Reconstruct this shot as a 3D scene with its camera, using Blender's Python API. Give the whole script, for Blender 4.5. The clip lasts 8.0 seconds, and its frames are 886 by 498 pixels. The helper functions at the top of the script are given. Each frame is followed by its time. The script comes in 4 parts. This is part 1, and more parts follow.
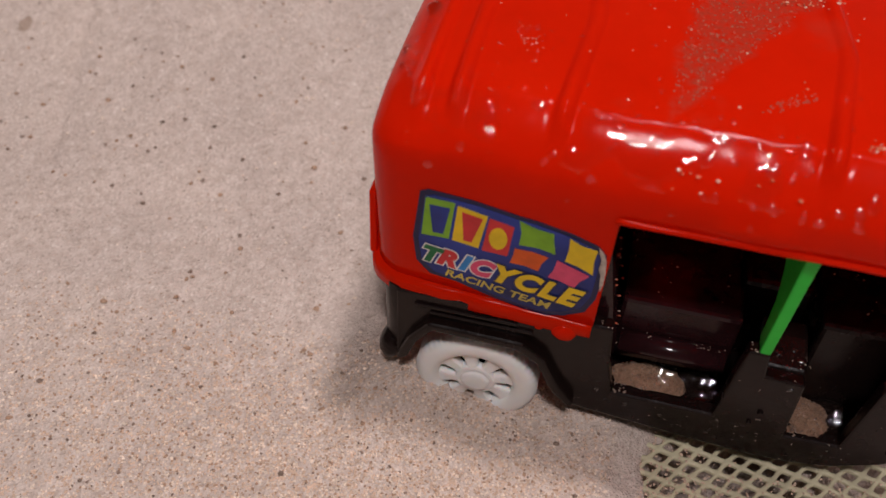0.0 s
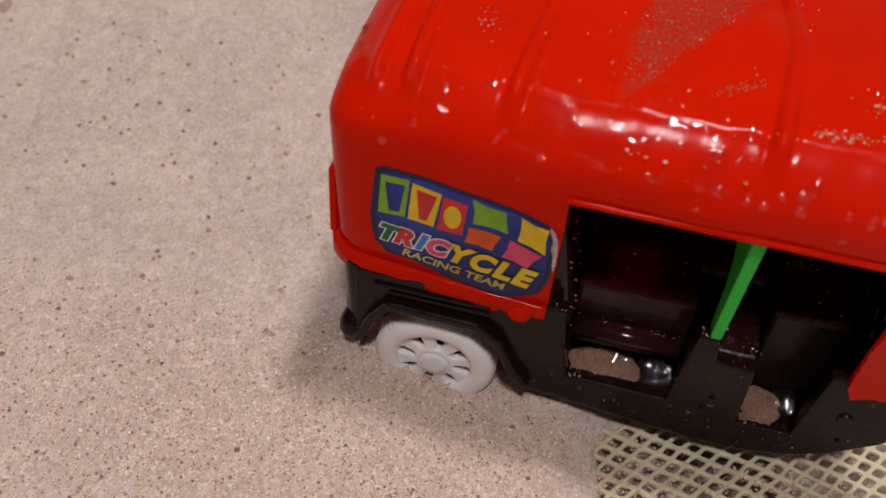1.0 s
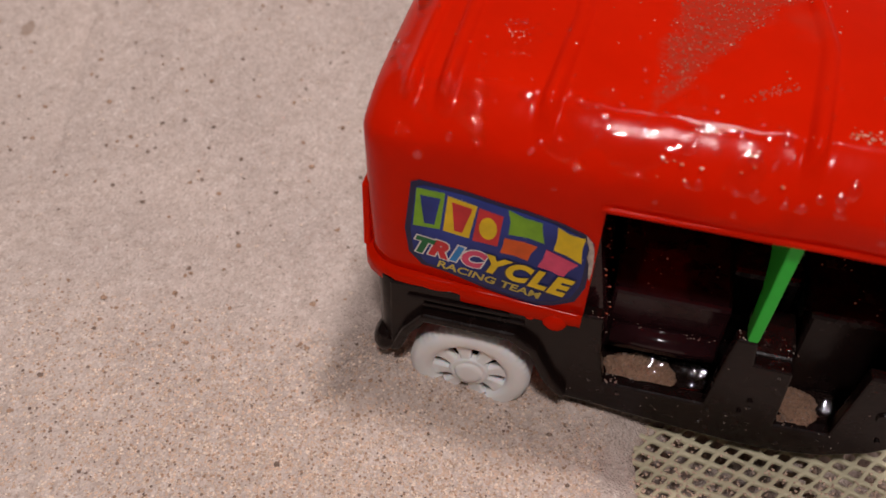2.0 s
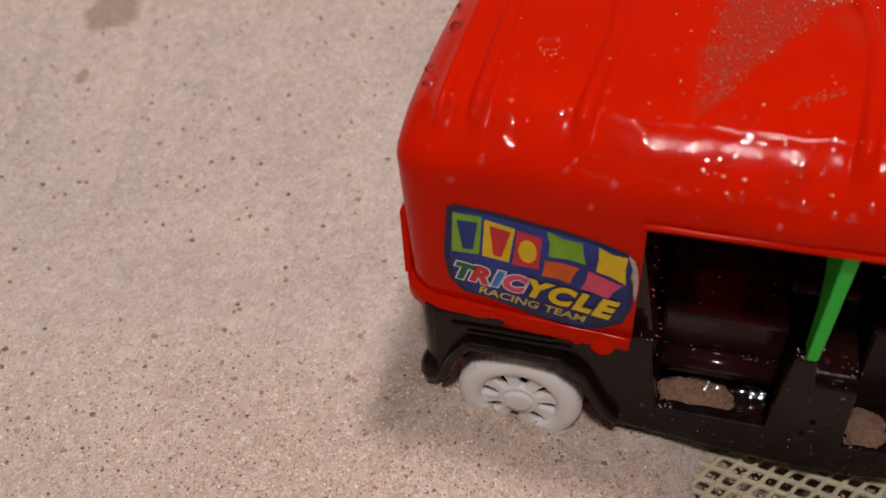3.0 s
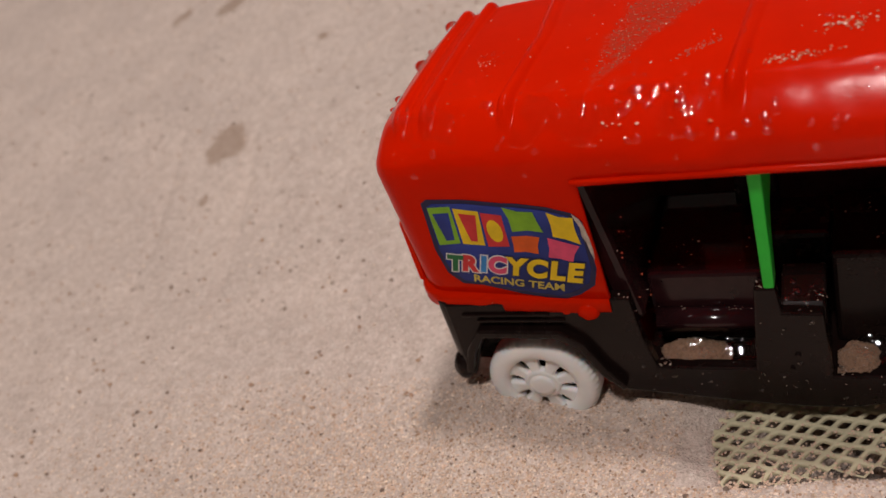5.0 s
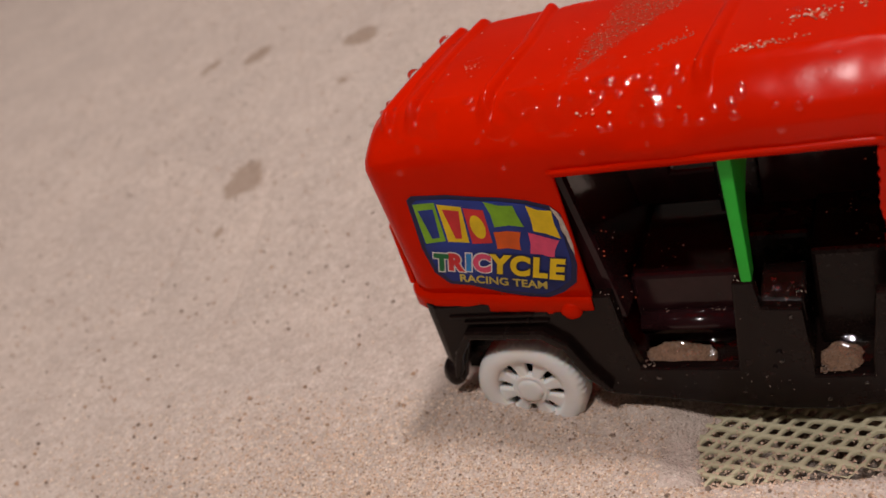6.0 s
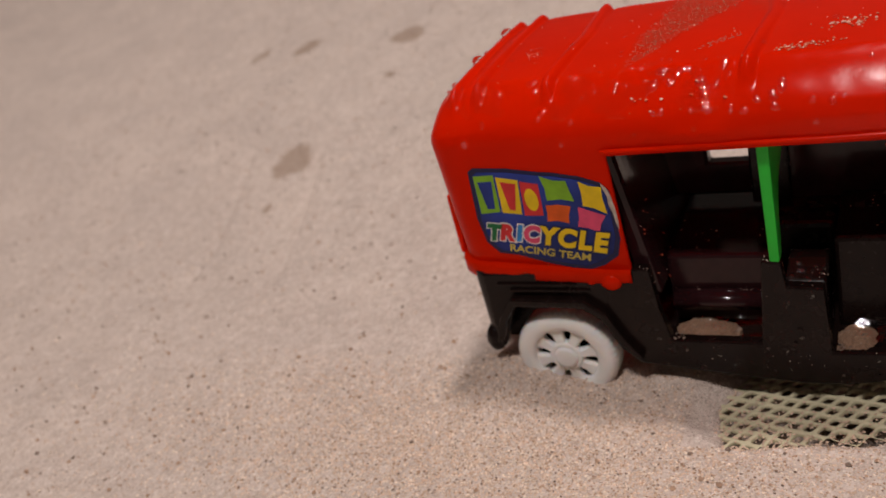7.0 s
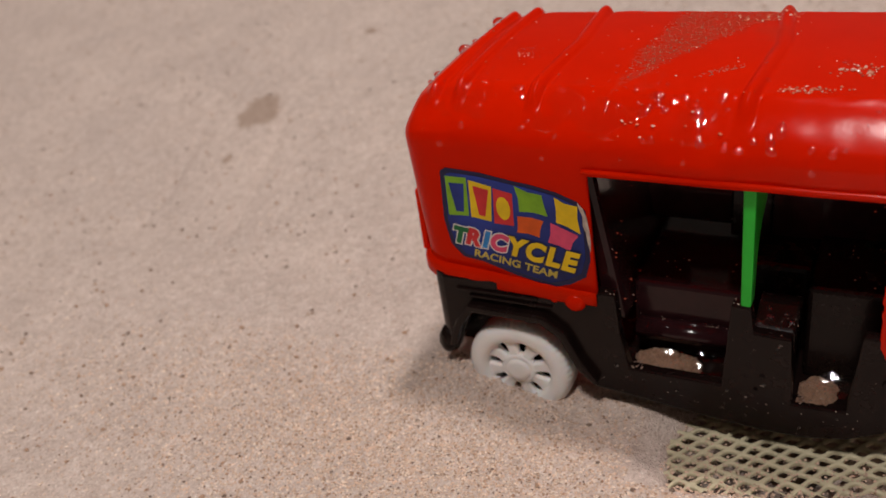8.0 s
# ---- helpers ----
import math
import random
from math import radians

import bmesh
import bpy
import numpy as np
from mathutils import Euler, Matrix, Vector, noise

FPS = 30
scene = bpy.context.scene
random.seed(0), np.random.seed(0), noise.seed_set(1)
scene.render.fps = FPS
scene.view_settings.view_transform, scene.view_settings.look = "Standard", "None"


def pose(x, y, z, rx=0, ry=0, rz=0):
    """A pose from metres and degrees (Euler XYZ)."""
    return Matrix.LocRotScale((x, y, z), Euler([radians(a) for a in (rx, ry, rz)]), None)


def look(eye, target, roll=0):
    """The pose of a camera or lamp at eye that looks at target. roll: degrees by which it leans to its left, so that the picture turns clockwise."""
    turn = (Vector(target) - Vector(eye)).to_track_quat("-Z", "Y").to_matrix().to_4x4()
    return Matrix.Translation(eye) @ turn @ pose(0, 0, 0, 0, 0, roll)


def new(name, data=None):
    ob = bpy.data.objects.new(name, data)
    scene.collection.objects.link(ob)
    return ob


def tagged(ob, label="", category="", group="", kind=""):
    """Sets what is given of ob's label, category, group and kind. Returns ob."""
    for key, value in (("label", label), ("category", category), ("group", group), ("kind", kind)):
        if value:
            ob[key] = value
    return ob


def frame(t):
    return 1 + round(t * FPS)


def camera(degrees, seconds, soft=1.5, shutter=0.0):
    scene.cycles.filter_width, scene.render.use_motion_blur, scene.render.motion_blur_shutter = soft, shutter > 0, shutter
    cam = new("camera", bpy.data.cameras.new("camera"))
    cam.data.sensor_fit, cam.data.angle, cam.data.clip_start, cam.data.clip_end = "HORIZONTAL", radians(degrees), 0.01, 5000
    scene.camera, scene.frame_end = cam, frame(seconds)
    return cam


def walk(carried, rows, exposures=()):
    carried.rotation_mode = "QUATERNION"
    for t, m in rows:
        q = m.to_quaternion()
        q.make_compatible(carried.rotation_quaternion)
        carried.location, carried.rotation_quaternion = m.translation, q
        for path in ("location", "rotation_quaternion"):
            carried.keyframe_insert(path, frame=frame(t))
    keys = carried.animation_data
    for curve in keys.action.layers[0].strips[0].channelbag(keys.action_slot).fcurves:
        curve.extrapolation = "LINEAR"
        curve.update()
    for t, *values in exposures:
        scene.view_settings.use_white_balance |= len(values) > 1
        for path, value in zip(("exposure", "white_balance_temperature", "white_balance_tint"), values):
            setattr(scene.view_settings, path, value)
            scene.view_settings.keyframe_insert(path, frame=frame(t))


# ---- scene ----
cam = camera(50.0, 8.0, soft=1.5)
cam.data.dof.use_dof, cam.data.dof.focus_distance, cam.data.dof.aperture_fstop = True, 0.235, 15.0
PATH = [
    (0, (0.0419, -0.1398, 0.2154), (0.0102, 0.0280, 0.0328), 3.54),
    (0.5, (0.0529, -0.1399, 0.2103), (0.0193, 0.0286, 0.0288), 3.35),
    (1, (0.0521, -0.1438, 0.2132), (0.0212, 0.0256, 0.0321), 5.13),
    (1.5, (0.0559, -0.1444, 0.2146), (0.0191, 0.0251, 0.0346), 3.53),
    (1.7, (0.0448, -0.1454, 0.2146), (0.0129, 0.0242, 0.0337), 4.45),
    (2.8, (0.0541, -0.1417, 0.2164), (0.0030, 0.0271, 0.0392), -3.27),
    (3, (0.0523, -0.1417, 0.2109), (-0.0004, 0.0296, 0.0366), -3.33),
    (3.5, (0.0600, -0.1478, 0.2077), (-0.0014, 0.0252, 0.0380), -5.13),
    (4, (0.0760, -0.1511, 0.2103), (0.0009, 0.0205, 0.0447), -10.20),
    (4.5, (0.0990, -0.1616, 0.2063), (0.0087, 0.0168, 0.0563), -16.75),
    (4.7, (0.1077, -0.1710, 0.2012), (0.0067, 0.0081, 0.0589), -19.32),
    (5.8, (0.1233, -0.1834, 0.1874), (0.0126, 0.0051, 0.0661), -19.36),
    (6, (0.1290, -0.1886, 0.1786), (0.0149, 0.0014, 0.0629), -19.54),
    (6.5, (0.1552, -0.1940, 0.1784), (0.0319, -0.0070, 0.0674), -18.48),
    (7, (0.1283, -0.2184, 0.1819), (0.0121, -0.0274, 0.0701), -16.05),
    (7.5, (0.1254, -0.2045, 0.1918), (0.0110, -0.0174, 0.0717), -11.04),
    (8, (0.1205, -0.2002, 0.1892), (0.0147, -0.0124, 0.0626), -8.36),
]
walk(cam, [(t, look(eye, target, roll)) for t, eye, target, roll in PATH],
     [(0.0, 0.0, 6280, 13), (1.7, 0.0, 6300, 13), (3.0, 0.0, 6400, 11.5), (4.5, 0.0, 6500, 10), (8.0, 0.0, 6500, 10)])

import functools  # noqa: E402

# ---- light: two ceiling lamps in a plain room, dim air light ----
world = bpy.data.worlds.new("world")
scene.world = world
world.use_nodes = True
world.node_tree.nodes["Background"].inputs[0].default_value = (1.0, 0.93, 0.86, 1)
world.node_tree.nodes["Background"].inputs[1].default_value = 0.05
for eye, wide, deep, watts in (((0.18, -1.0, 2.15), 0.20, 0.22, 24.3), ((0.32, 0.30, 2.35), 0.26, 0.26, 27.0)):
    lamp_data = bpy.data.lights.new("ceiling_lamp", "AREA")
    lamp_data.shape, lamp_data.size, lamp_data.size_y, lamp_data.energy = "RECTANGLE", wide, deep, watts
    lamp_data.color = (1.0, 0.945, 0.92)
    lamp = new("ceiling_lamp", lamp_data)
    lamp.matrix_basis = look(eye, (0.05, 0.0, 0.0))
scene.view_settings.exposure = 0.0

CM = 0.01


# ---- materials ----
class Nodes:
    """A small wrapper to write node materials in few lines."""

    def __init__(self, name, rough=0.5, metal=0.0):
        self.mat = bpy.data.materials.new(name)
        self.mat.use_nodes = True
        self.tree = self.mat.node_tree
        self.bsdf = self.tree.nodes["Principled BSDF"]
        self.bsdf.inputs["Roughness"].default_value = rough
        self.bsdf.inputs["Metallic"].default_value = metal
        self.place = self.tree.nodes.new("ShaderNodeTexCoord").outputs["Object"]

    def add(self, kind, **ins):
        node = self.tree.nodes.new(kind)
        for key, value in ins.items():
            self.put(node, key.replace("_", " "), value)
        return node

    def put(self, node, key, value):
        slot = node.inputs[int(key)] if key.isdigit() else node.inputs[key]
        if isinstance(value, bpy.types.NodeSocket):
            self.tree.links.new(value, slot)
        else:
            if slot.type == "RGBA" and len(value) == 3:
                value = (*value, 1)
            slot.default_value = value

    def noise(self, size, detail=4.0, rough=0.55, vec=None):
        """Noise whose blobs are about size metres across: its factor."""
        return self.add("ShaderNodeTexNoise", Vector=vec or self.place, Scale=1 / size, Detail=detail, Roughness=rough).outputs["Fac"]

    def ramp(self, fac, *stops):
        node = self.add("ShaderNodeValToRGB", Fac=fac)
        el = node.color_ramp.elements
        while len(el) < len(stops):
            el.new(0.5)
        for e, (at, colour) in zip(el, stops):
            e.position, e.color = at, (*colour, 1) if len(colour) == 3 else (colour[0],) * 3 + (1,)
        return node.outputs["Color"]

    def math(self, op, a, b=0.0, c=0.0):
        node = self.tree.nodes.new("ShaderNodeMath")
        node.operation = op
        for i, v in enumerate((a, b, c)):
            self.put(node, str(i), v)
        return node.outputs[0]

    def mix(self, fac, a, b, blend="MIX"):
        node = self.tree.nodes.new("ShaderNodeMix")
        node.data_type, node.blend_type = "RGBA", blend
        for key, v in ((0, fac), (6, a), (7, b)):
            self.put(node, str(key), v)
        return node.outputs[2]

    def bump(self, height, deep, strength=1.0, under=None):
        node = self.add("ShaderNodeBump", Height=height, Distance=deep, Strength=strength)
        if under:
            self.put(node, "Normal", under)
        return node.outputs["Normal"]

    def done(self, colour=None, rough=None, normal=None, **more):
        for key, v in (("Base Color", colour), ("Roughness", rough), ("Normal", normal), *more.items()):
            if v is not None:
                self.put(self.bsdf, key.replace("_", " "), v)
        return self.mat


def spot(n, x, y, wide, high, vec):
    """Soft mask of a blot round (x, y) cm with the half sizes given."""
    parts = n.add("ShaderNodeSeparateXYZ", Vector=vec)
    dx = n.math("DIVIDE", n.math("SUBTRACT", parts.outputs[0], x * CM), wide * CM)
    dy = n.math("DIVIDE", n.math("SUBTRACT", parts.outputs[1], y * CM), high * CM)
    far = n.math("SQRT", n.math("ADD", n.math("MULTIPLY", dx, dx), n.math("MULTIPLY", dy, dy)))
    return n.math("SUBTRACT", 1.0, far)


def sand_material(name="sand", damp=False):
    n = Nodes(name, 0.9)
    cells = n.add("ShaderNodeTexVoronoi", Vector=n.place, Scale=1500.0)
    tone = n.ramp(cells.outputs["Color"], (0.0, (0.50, 0.378, 0.317)), (0.35, (0.645, 0.503, 0.436)), (0.8, (0.725, 0.58, 0.508)), (1.0, (0.86, 0.735, 0.66)))
    wide = n.ramp(n.noise(0.035, 5.0), (0.3, (0.92, 0.91, 0.90)), (0.7, (1.06, 1.05, 1.03)))
    colour = n.mix(1.0, tone, wide, "MULTIPLY")
    fine = n.ramp(n.noise(0.004, 4.0), (0.3, (0.88, 0.855, 0.83)), (0.7, (1.07, 1.07, 1.07)))
    colour = n.mix(1.0, colour, fine, "MULTIPLY")
    clumps = n.ramp(n.noise(0.0065, 3.0), (0.60, (0.0,)), (0.78, (1.0,)))
    colour = n.mix(n.math("MULTIPLY", clumps, 0.24), colour, (0.30, 0.22, 0.18))
    specks = n.ramp(n.noise(0.0022, 2.0), (0.70, (0.0,)), (0.76, (1.0,)))
    colour = n.mix(n.math("MULTIPLY", specks, 0.34), colour, (0.20, 0.13, 0.10))
    warp = n.add("ShaderNodeTexNoise", Vector=n.place, Scale=60.0, Detail=4.0)
    vec = n.tree.nodes.new("ShaderNodeVectorMath")
    vec.operation = "MULTIPLY_ADD"
    n.put(vec, "0", warp.outputs["Color"])
    n.put(vec, "1", (0.016, 0.016, 0.0))
    n.put(vec, "2", n.place)
    wet = None
    for x, y, a, b in BLOTS:
        m = spot(n, x + 0.8, y + 0.8, a, b, vec.outputs[0])
        wet = m if wet is None else n.math("MAXIMUM", wet, m)
    wet = n.ramp(wet, (0.0, (0.0,)), (0.22, (1.0,)))
    colour = n.mix(n.math("MULTIPLY", wet, 0.6), colour, (0.31, 0.185, 0.115))
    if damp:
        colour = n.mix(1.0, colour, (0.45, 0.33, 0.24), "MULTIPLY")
    colour = n.mix(1.0, colour, (0.96, 0.985, 1.0), "MULTIPLY")
    height = n.math("ADD", n.math("MULTIPLY", n.noise(0.0045, 3.0), 2.0), n.math("MULTIPLY", cells.outputs["Distance"], 0.6))
    height = n.math("ADD", height, n.math("MULTIPLY", n.noise(0.0016, 4.0), 1.2))
    normal = n.bump(height, 0.0009, 0.75)
    return n.done(colour, n.math("SUBTRACT", 0.92, n.math("MULTIPLY", wet, 0.2)), normal)


# wet blots on the sand: centre and half sizes in cm
BLOTS = [(-17.3, 15.4, 1.25, 1.4), (-16.9, 11.8, 0.3, 0.4), (-15.8, 28.3, 1.3, 1.2), (-23.4, 28.5, 0.9, 1.1), (-27.0, 28.2, 0.5, 0.9), (-14.9, 23.6, 0.35, 0.4)]


def red_material():
    n = Nodes("red_plastic", 0.16)
    film = n.noise(0.012, 5.0)
    colour = n.ramp(film, (0.2, (0.77, 0.0150, 0.0001)), (0.8, (0.87, 0.0195, 0.0003)))
    warp = n.add("ShaderNodeTexNoise", Vector=n.place, Scale=130.0, Detail=4.0)
    vec = n.tree.nodes.new("ShaderNodeVectorMath")
    vec.operation = "MULTIPLY_ADD"
    n.put(vec, "0", warp.outputs["Color"])
    n.put(vec, "1", (0.010, 0.010, 0.0))
    n.put(vec, "2", n.place)
    p = n.add("ShaderNodeSeparateXYZ", Vector=vec.outputs[0])
    x = n.math("MULTIPLY", n.math("SUBTRACT", p.outputs[0], 0.005), 100.0)
    y = n.math("MULTIPLY", n.math("SUBTRACT", p.outputs[1], 0.005), 100.0)
    z = p.outputs[2]
    # a dried film of sand: a wedge with its tip towards the near roof edge
    left = n.math("SUBTRACT", x, n.math("ADD", 5.45, n.math("MULTIPLY", y, 0.06)))
    right = n.math("SUBTRACT", n.math("ADD", 5.2, n.math("MULTIPLY", y, 0.60)), x)
    top = n.math("SUBTRACT", 6.9, y)
    wedge = n.math("MINIMUM", n.math("MINIMUM", left, right), top)
    wedge = n.math("MULTIPLY", n.ramp(wedge, (0.0, (0.0,)), (0.35, (1.0,))), n.ramp(z, (0.092, (0.0,)), (0.095, (1.0,))))
    grit = n.ramp(n.noise(0.0016, 3.0), (0.30, (0.15,)), (0.62, (1.0,)))
    streak = n.ramp(n.noise(0.02, 5.0), (0.60, (0.0,)), (0.74, (0.35,)))
    dust = n.math("MAXIMUM", n.math("MULTIPLY", wedge, grit), n.math("MULTIPLY", streak, n.ramp(z, (0.094, (0.0,)), (0.098, (1.0,)))))
    colour = n.mix(n.math("MULTIPLY", dust, 0.6), colour, (0.36, 0.085, 0.045))
    rough = n.math("ADD", n.ramp(film, (0.2, (0.09,)), (0.8, (0.20,))), n.math("MULTIPLY", dust, 0.35))
    # the front of the shell has dried and is duller
    rough = n.math("ADD", rough, n.ramp(n.math("MULTIPLY", x, 0.05), (0.43, (0.0,)), (0.55, (0.06,))))
    normal = n.bump(n.noise(0.0009, 3.0), 0.0003, n.math("MULTIPLY", dust, 0.8))
    normal = n.bump(n.noise(0.008, 2.0), 0.0004, 0.22, normal)
    # reflectance raised towards the front to strengthen the soft sheen there
    shine = n.math("ADD", 0.42, n.ramp(n.math("MULTIPLY", x, 0.05), (0.42, (0.0,)), (0.55, (0.9,))))
    mat = n.done(colour, rough, normal, Specular_IOR_Level=shine, IOR=1.2)
    # the thin shell lets some red light through
    through_light = n.add("ShaderNodeBsdfTranslucent", Color=(1.0, 0.05, 0.006))
    mix = n.tree.nodes.new("ShaderNodeMixShader")
    n.put(mix, "0", 0.40)
    n.put(mix, "1", n.bsdf.outputs[0])
    n.put(mix, "2", through_light.outputs[0])
    n.tree.links.new(mix.outputs[0], n.tree.nodes["Material Output"].inputs["Surface"])
    return mat


def black_material(name, tone, rough, bumpy=0.5, shine=0.6, index=1.22):
    n = Nodes(name, rough)
    f = n.noise(0.006, 5.0)
    colour = n.ramp(f, (0.25, tuple(c * 0.7 for c in tone)), (0.75, tuple(c * 1.35 for c in tone)))
    normal = n.bump(n.noise(0.0035, 3.0), 0.0004, bumpy)
    return n.done(colour, n.ramp(f, (0.2, (rough * 0.7,)), (0.8, (rough * 1.5,))), normal, Specular_IOR_Level=shine, IOR=index)


def plain_material(name, colour, rough=0.4, vary=0.1, size=0.01, **more):
    n = Nodes(name, rough)
    tone = n.ramp(n.noise(size, 4.0), (0.3, tuple(c * (1 - vary) for c in colour)), (0.7, tuple(min(1, c * (1 + vary)) for c in colour)))
    more.setdefault("Specular_IOR_Level", 0.22)
    return n.done(tone, None, n.bump(n.noise(size * 0.3, 3.0), 0.0002, 0.4), **more)


def water_material(name, rough, sheen):
    n = Nodes(name, rough)
    clear = n.tree.nodes.new("ShaderNodeBsdfTransparent")
    gloss = n.add("ShaderNodeBsdfGlossy", Roughness=rough)
    mix = n.tree.nodes.new("ShaderNodeMixShader")
    n.put(mix, "0", sheen)
    n.put(mix, "1", clear.outputs[0])
    n.put(mix, "2", gloss.outputs[0])
    out = n.tree.nodes["Material Output"]
    n.tree.links.new(mix.outputs[0], out.inputs["Surface"])
    return n.mat


SAND = sand_material()
RED = red_material()
BLACK = black_material("black_plastic", (0.0090, 0.0046, 0.0039), 0.22, 0.25, 0.8)
MAROON = black_material("dark_maroon_plastic", (0.021, 0.0062, 0.0072), 0.12, 0.16, 0.5, 1.36)
WHITE = plain_material("milky_white_plastic", (0.84, 0.82, 0.80), 0.3, 0.04, 0.01, Subsurface_Weight=0.5, Subsurface_Radius=(0.004, 0.003, 0.0024))
PANE_BROWN = plain_material("mottled_brown", (0.24, 0.165, 0.095), 0.25, 0.6, 0.003)
GREEN = plain_material("green_plastic", (0.03, 0.52, 0.045), 0.3, 0.12, 0.01)
NET = plain_material("cream_plastic", (0.60, 0.53, 0.355), 0.42, 0.12, 0.01)
WATER = water_material("water", 0.04, 0.05)
DROP = water_material("water_drop", 0.13, 0.08)
BEAD = plain_material("water_bead", (0.95, 0.95, 0.95), 0.02, 0.0, 0.01, Transmission_Weight=1.0, IOR=1.33, Specular_IOR_Level=0.5)
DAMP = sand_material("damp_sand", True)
DUST = plain_material("dull_sand_dust", (0.40, 0.12, 0.07), 0.7, 0.3, 0.003)
# both colours include the roof's red light showing through wet grains
GRAIN_AMBER = plain_material("amber_sand", (0.66, 0.15, 0.075), 0.15, 0.3, 0.002)
GRAIN_ROSE = plain_material("wet_rosy_quartz", (0.85, 0.40, 0.28), 0.08, 0.3, 0.002, Specular_IOR_Level=0.5)
GRAIN_WET = plain_material("wet_brown_grain", (0.28, 0.20, 0.16), 0.10, 0.5, 0.002, Specular_IOR_Level=0.6)
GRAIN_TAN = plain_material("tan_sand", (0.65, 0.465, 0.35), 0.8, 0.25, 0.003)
GRAIN_LIGHT = plain_material("pale_quartz", (0.80, 0.64, 0.52), 0.35, 0.25, 0.002)
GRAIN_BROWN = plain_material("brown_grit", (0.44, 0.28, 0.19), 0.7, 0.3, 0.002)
GRAIN_DARK = plain_material("dark_grit", (0.25, 0.175, 0.135), 0.7, 0.4, 0.002)
WALL = plain_material("painted_plaster", (0.24, 0.22, 0.20), 0.8, 0.06, 0.3)
S_BLUE = plain_material("sticker_blue", (0.014, 0.032, 0.21), 0.2, 0.75, 0.03)
S_DARK = plain_material("sticker_edge", (0.012, 0.013, 0.06), 0.3, 0.2)
S_GREEN = plain_material("sticker_green", (0.20, 0.42, 0.02), 0.28, 0.2, 0.006)
S_YELLOW = plain_material("sticker_yellow", (0.80, 0.55, 0.01), 0.28, 0.15, 0.006)
S_RED = plain_material("sticker_red", (0.62, 0.03, 0.035), 0.28, 0.15, 0.006)
S_PINK = plain_material("sticker_pink", (0.68, 0.07, 0.16), 0.28, 0.2, 0.006)
S_ORANGE = plain_material("sticker_orange", (0.68, 0.10, 0.008), 0.28, 0.2, 0.006)
S_SKY = plain_material("sticker_sky_blue", (0.03, 0.24, 0.60), 0.28, 0.2, 0.006)
S_LEAF = plain_material("sticker_leaf_green", (0.01, 0.16, 0.05), 0.28, 0.2, 0.006)
S_WHITE = plain_material("sticker_white", (0.75, 0.73, 0.72), 0.28, 0.05, 0.006)
S_TORN = plain_material("torn_paper", (0.50, 0.42, 0.36), 0.5, 0.4, 0.002)
S_KHAKI = plain_material("sticker_dull_yellow", (0.52, 0.42, 0.08), 0.3, 0.2, 0.006)


# ---- building helpers (all lengths in centimetres) ----
def part(name, bm, material, parent=None, label="", smooth=False, bevel=0.0, thick=0.0):
    bmesh.ops.recalc_face_normals(bm, faces=bm.faces)
    for v in bm.verts:
        v.co *= CM
    me = bpy.data.meshes.new(name)
    bm.to_mesh(me)
    bm.free()
    me.materials.append(material)
    for f in me.polygons:
        f.use_smooth = smooth
    ob = new(name, me)
    ob.parent = parent
    if thick:
        mod = ob.modifiers.new("wall", "SOLIDIFY")
        mod.thickness, mod.offset = thick * CM, -1
    if bevel:
        mod = ob.modifiers.new("edges", "BEVEL")
        mod.width, mod.segments, mod.limit_method, mod.angle_limit = bevel * CM, 2, "ANGLE", radians(35)
    return tagged(ob, label=label)


def holder(name, label, category, group="", kind=""):
    return tagged(new(name), label, category, group, kind)


def box(bm, x0, x1, y0, y1, z0, z1, m=None):
    vs = [bm.verts.new(Vector((x, y, z)) if m is None else m @ Vector((x, y, z))) for x in (x0, x1) for y in (y0, y1) for z in (z0, z1)]
    for q in ((0, 1, 3, 2), (4, 6, 7, 5), (0, 4, 5, 1), (2, 3, 7, 6), (0, 2, 6, 4), (1, 5, 7, 3)):
        bm.faces.new([vs[i] for i in q])


def slab(outline, y0, y1):
    """An outline in x and z, pushed through from y0 to y1 (numbers or functions of x and z)."""
    bm = bmesh.new()
    at = lambda y, p: y(*p) if callable(y) else y  # noqa: E731
    a = [bm.verts.new((x, at(y0, (x, z)), z)) for x, z in outline]
    b = [bm.verts.new((x, at(y1, (x, z)), z)) for x, z in outline]
    bm.faces.new(a)
    bm.faces.new(b[::-1])
    for i in range(len(a)):
        j = (i + 1) % len(a)
        bm.faces.new((a[i], b[i], b[j], a[j]))
    return bm


def blob(bm, x, y, z, rx, ry, rz, rough=0.0, segs=8, rings=5, turn=None):
    made = bmesh.ops.create_uvsphere(bm, u_segments=segs, v_segments=rings, radius=1.0)["verts"]
    for v in made:
        k = 1 + rough * noise.noise(v.co * 1.7 + Vector((x, y, z)) * 3.1)
        c = Vector((v.co.x * rx * k, v.co.y * ry * k, v.co.z * rz * k))
        v.co = (turn @ c if turn else c) + Vector((x, y, z))
    return made


rnd = random.Random(7)


NET_X = 6.5


def net_edge(x):
    """The slanting front edge of the net."""
    return -2.0 + 0.22 * (x - 7.0)


def on_net(x, y):
    return x > NET_X - 0.1 and net_edge(x) - 0.1 < y < 7.5


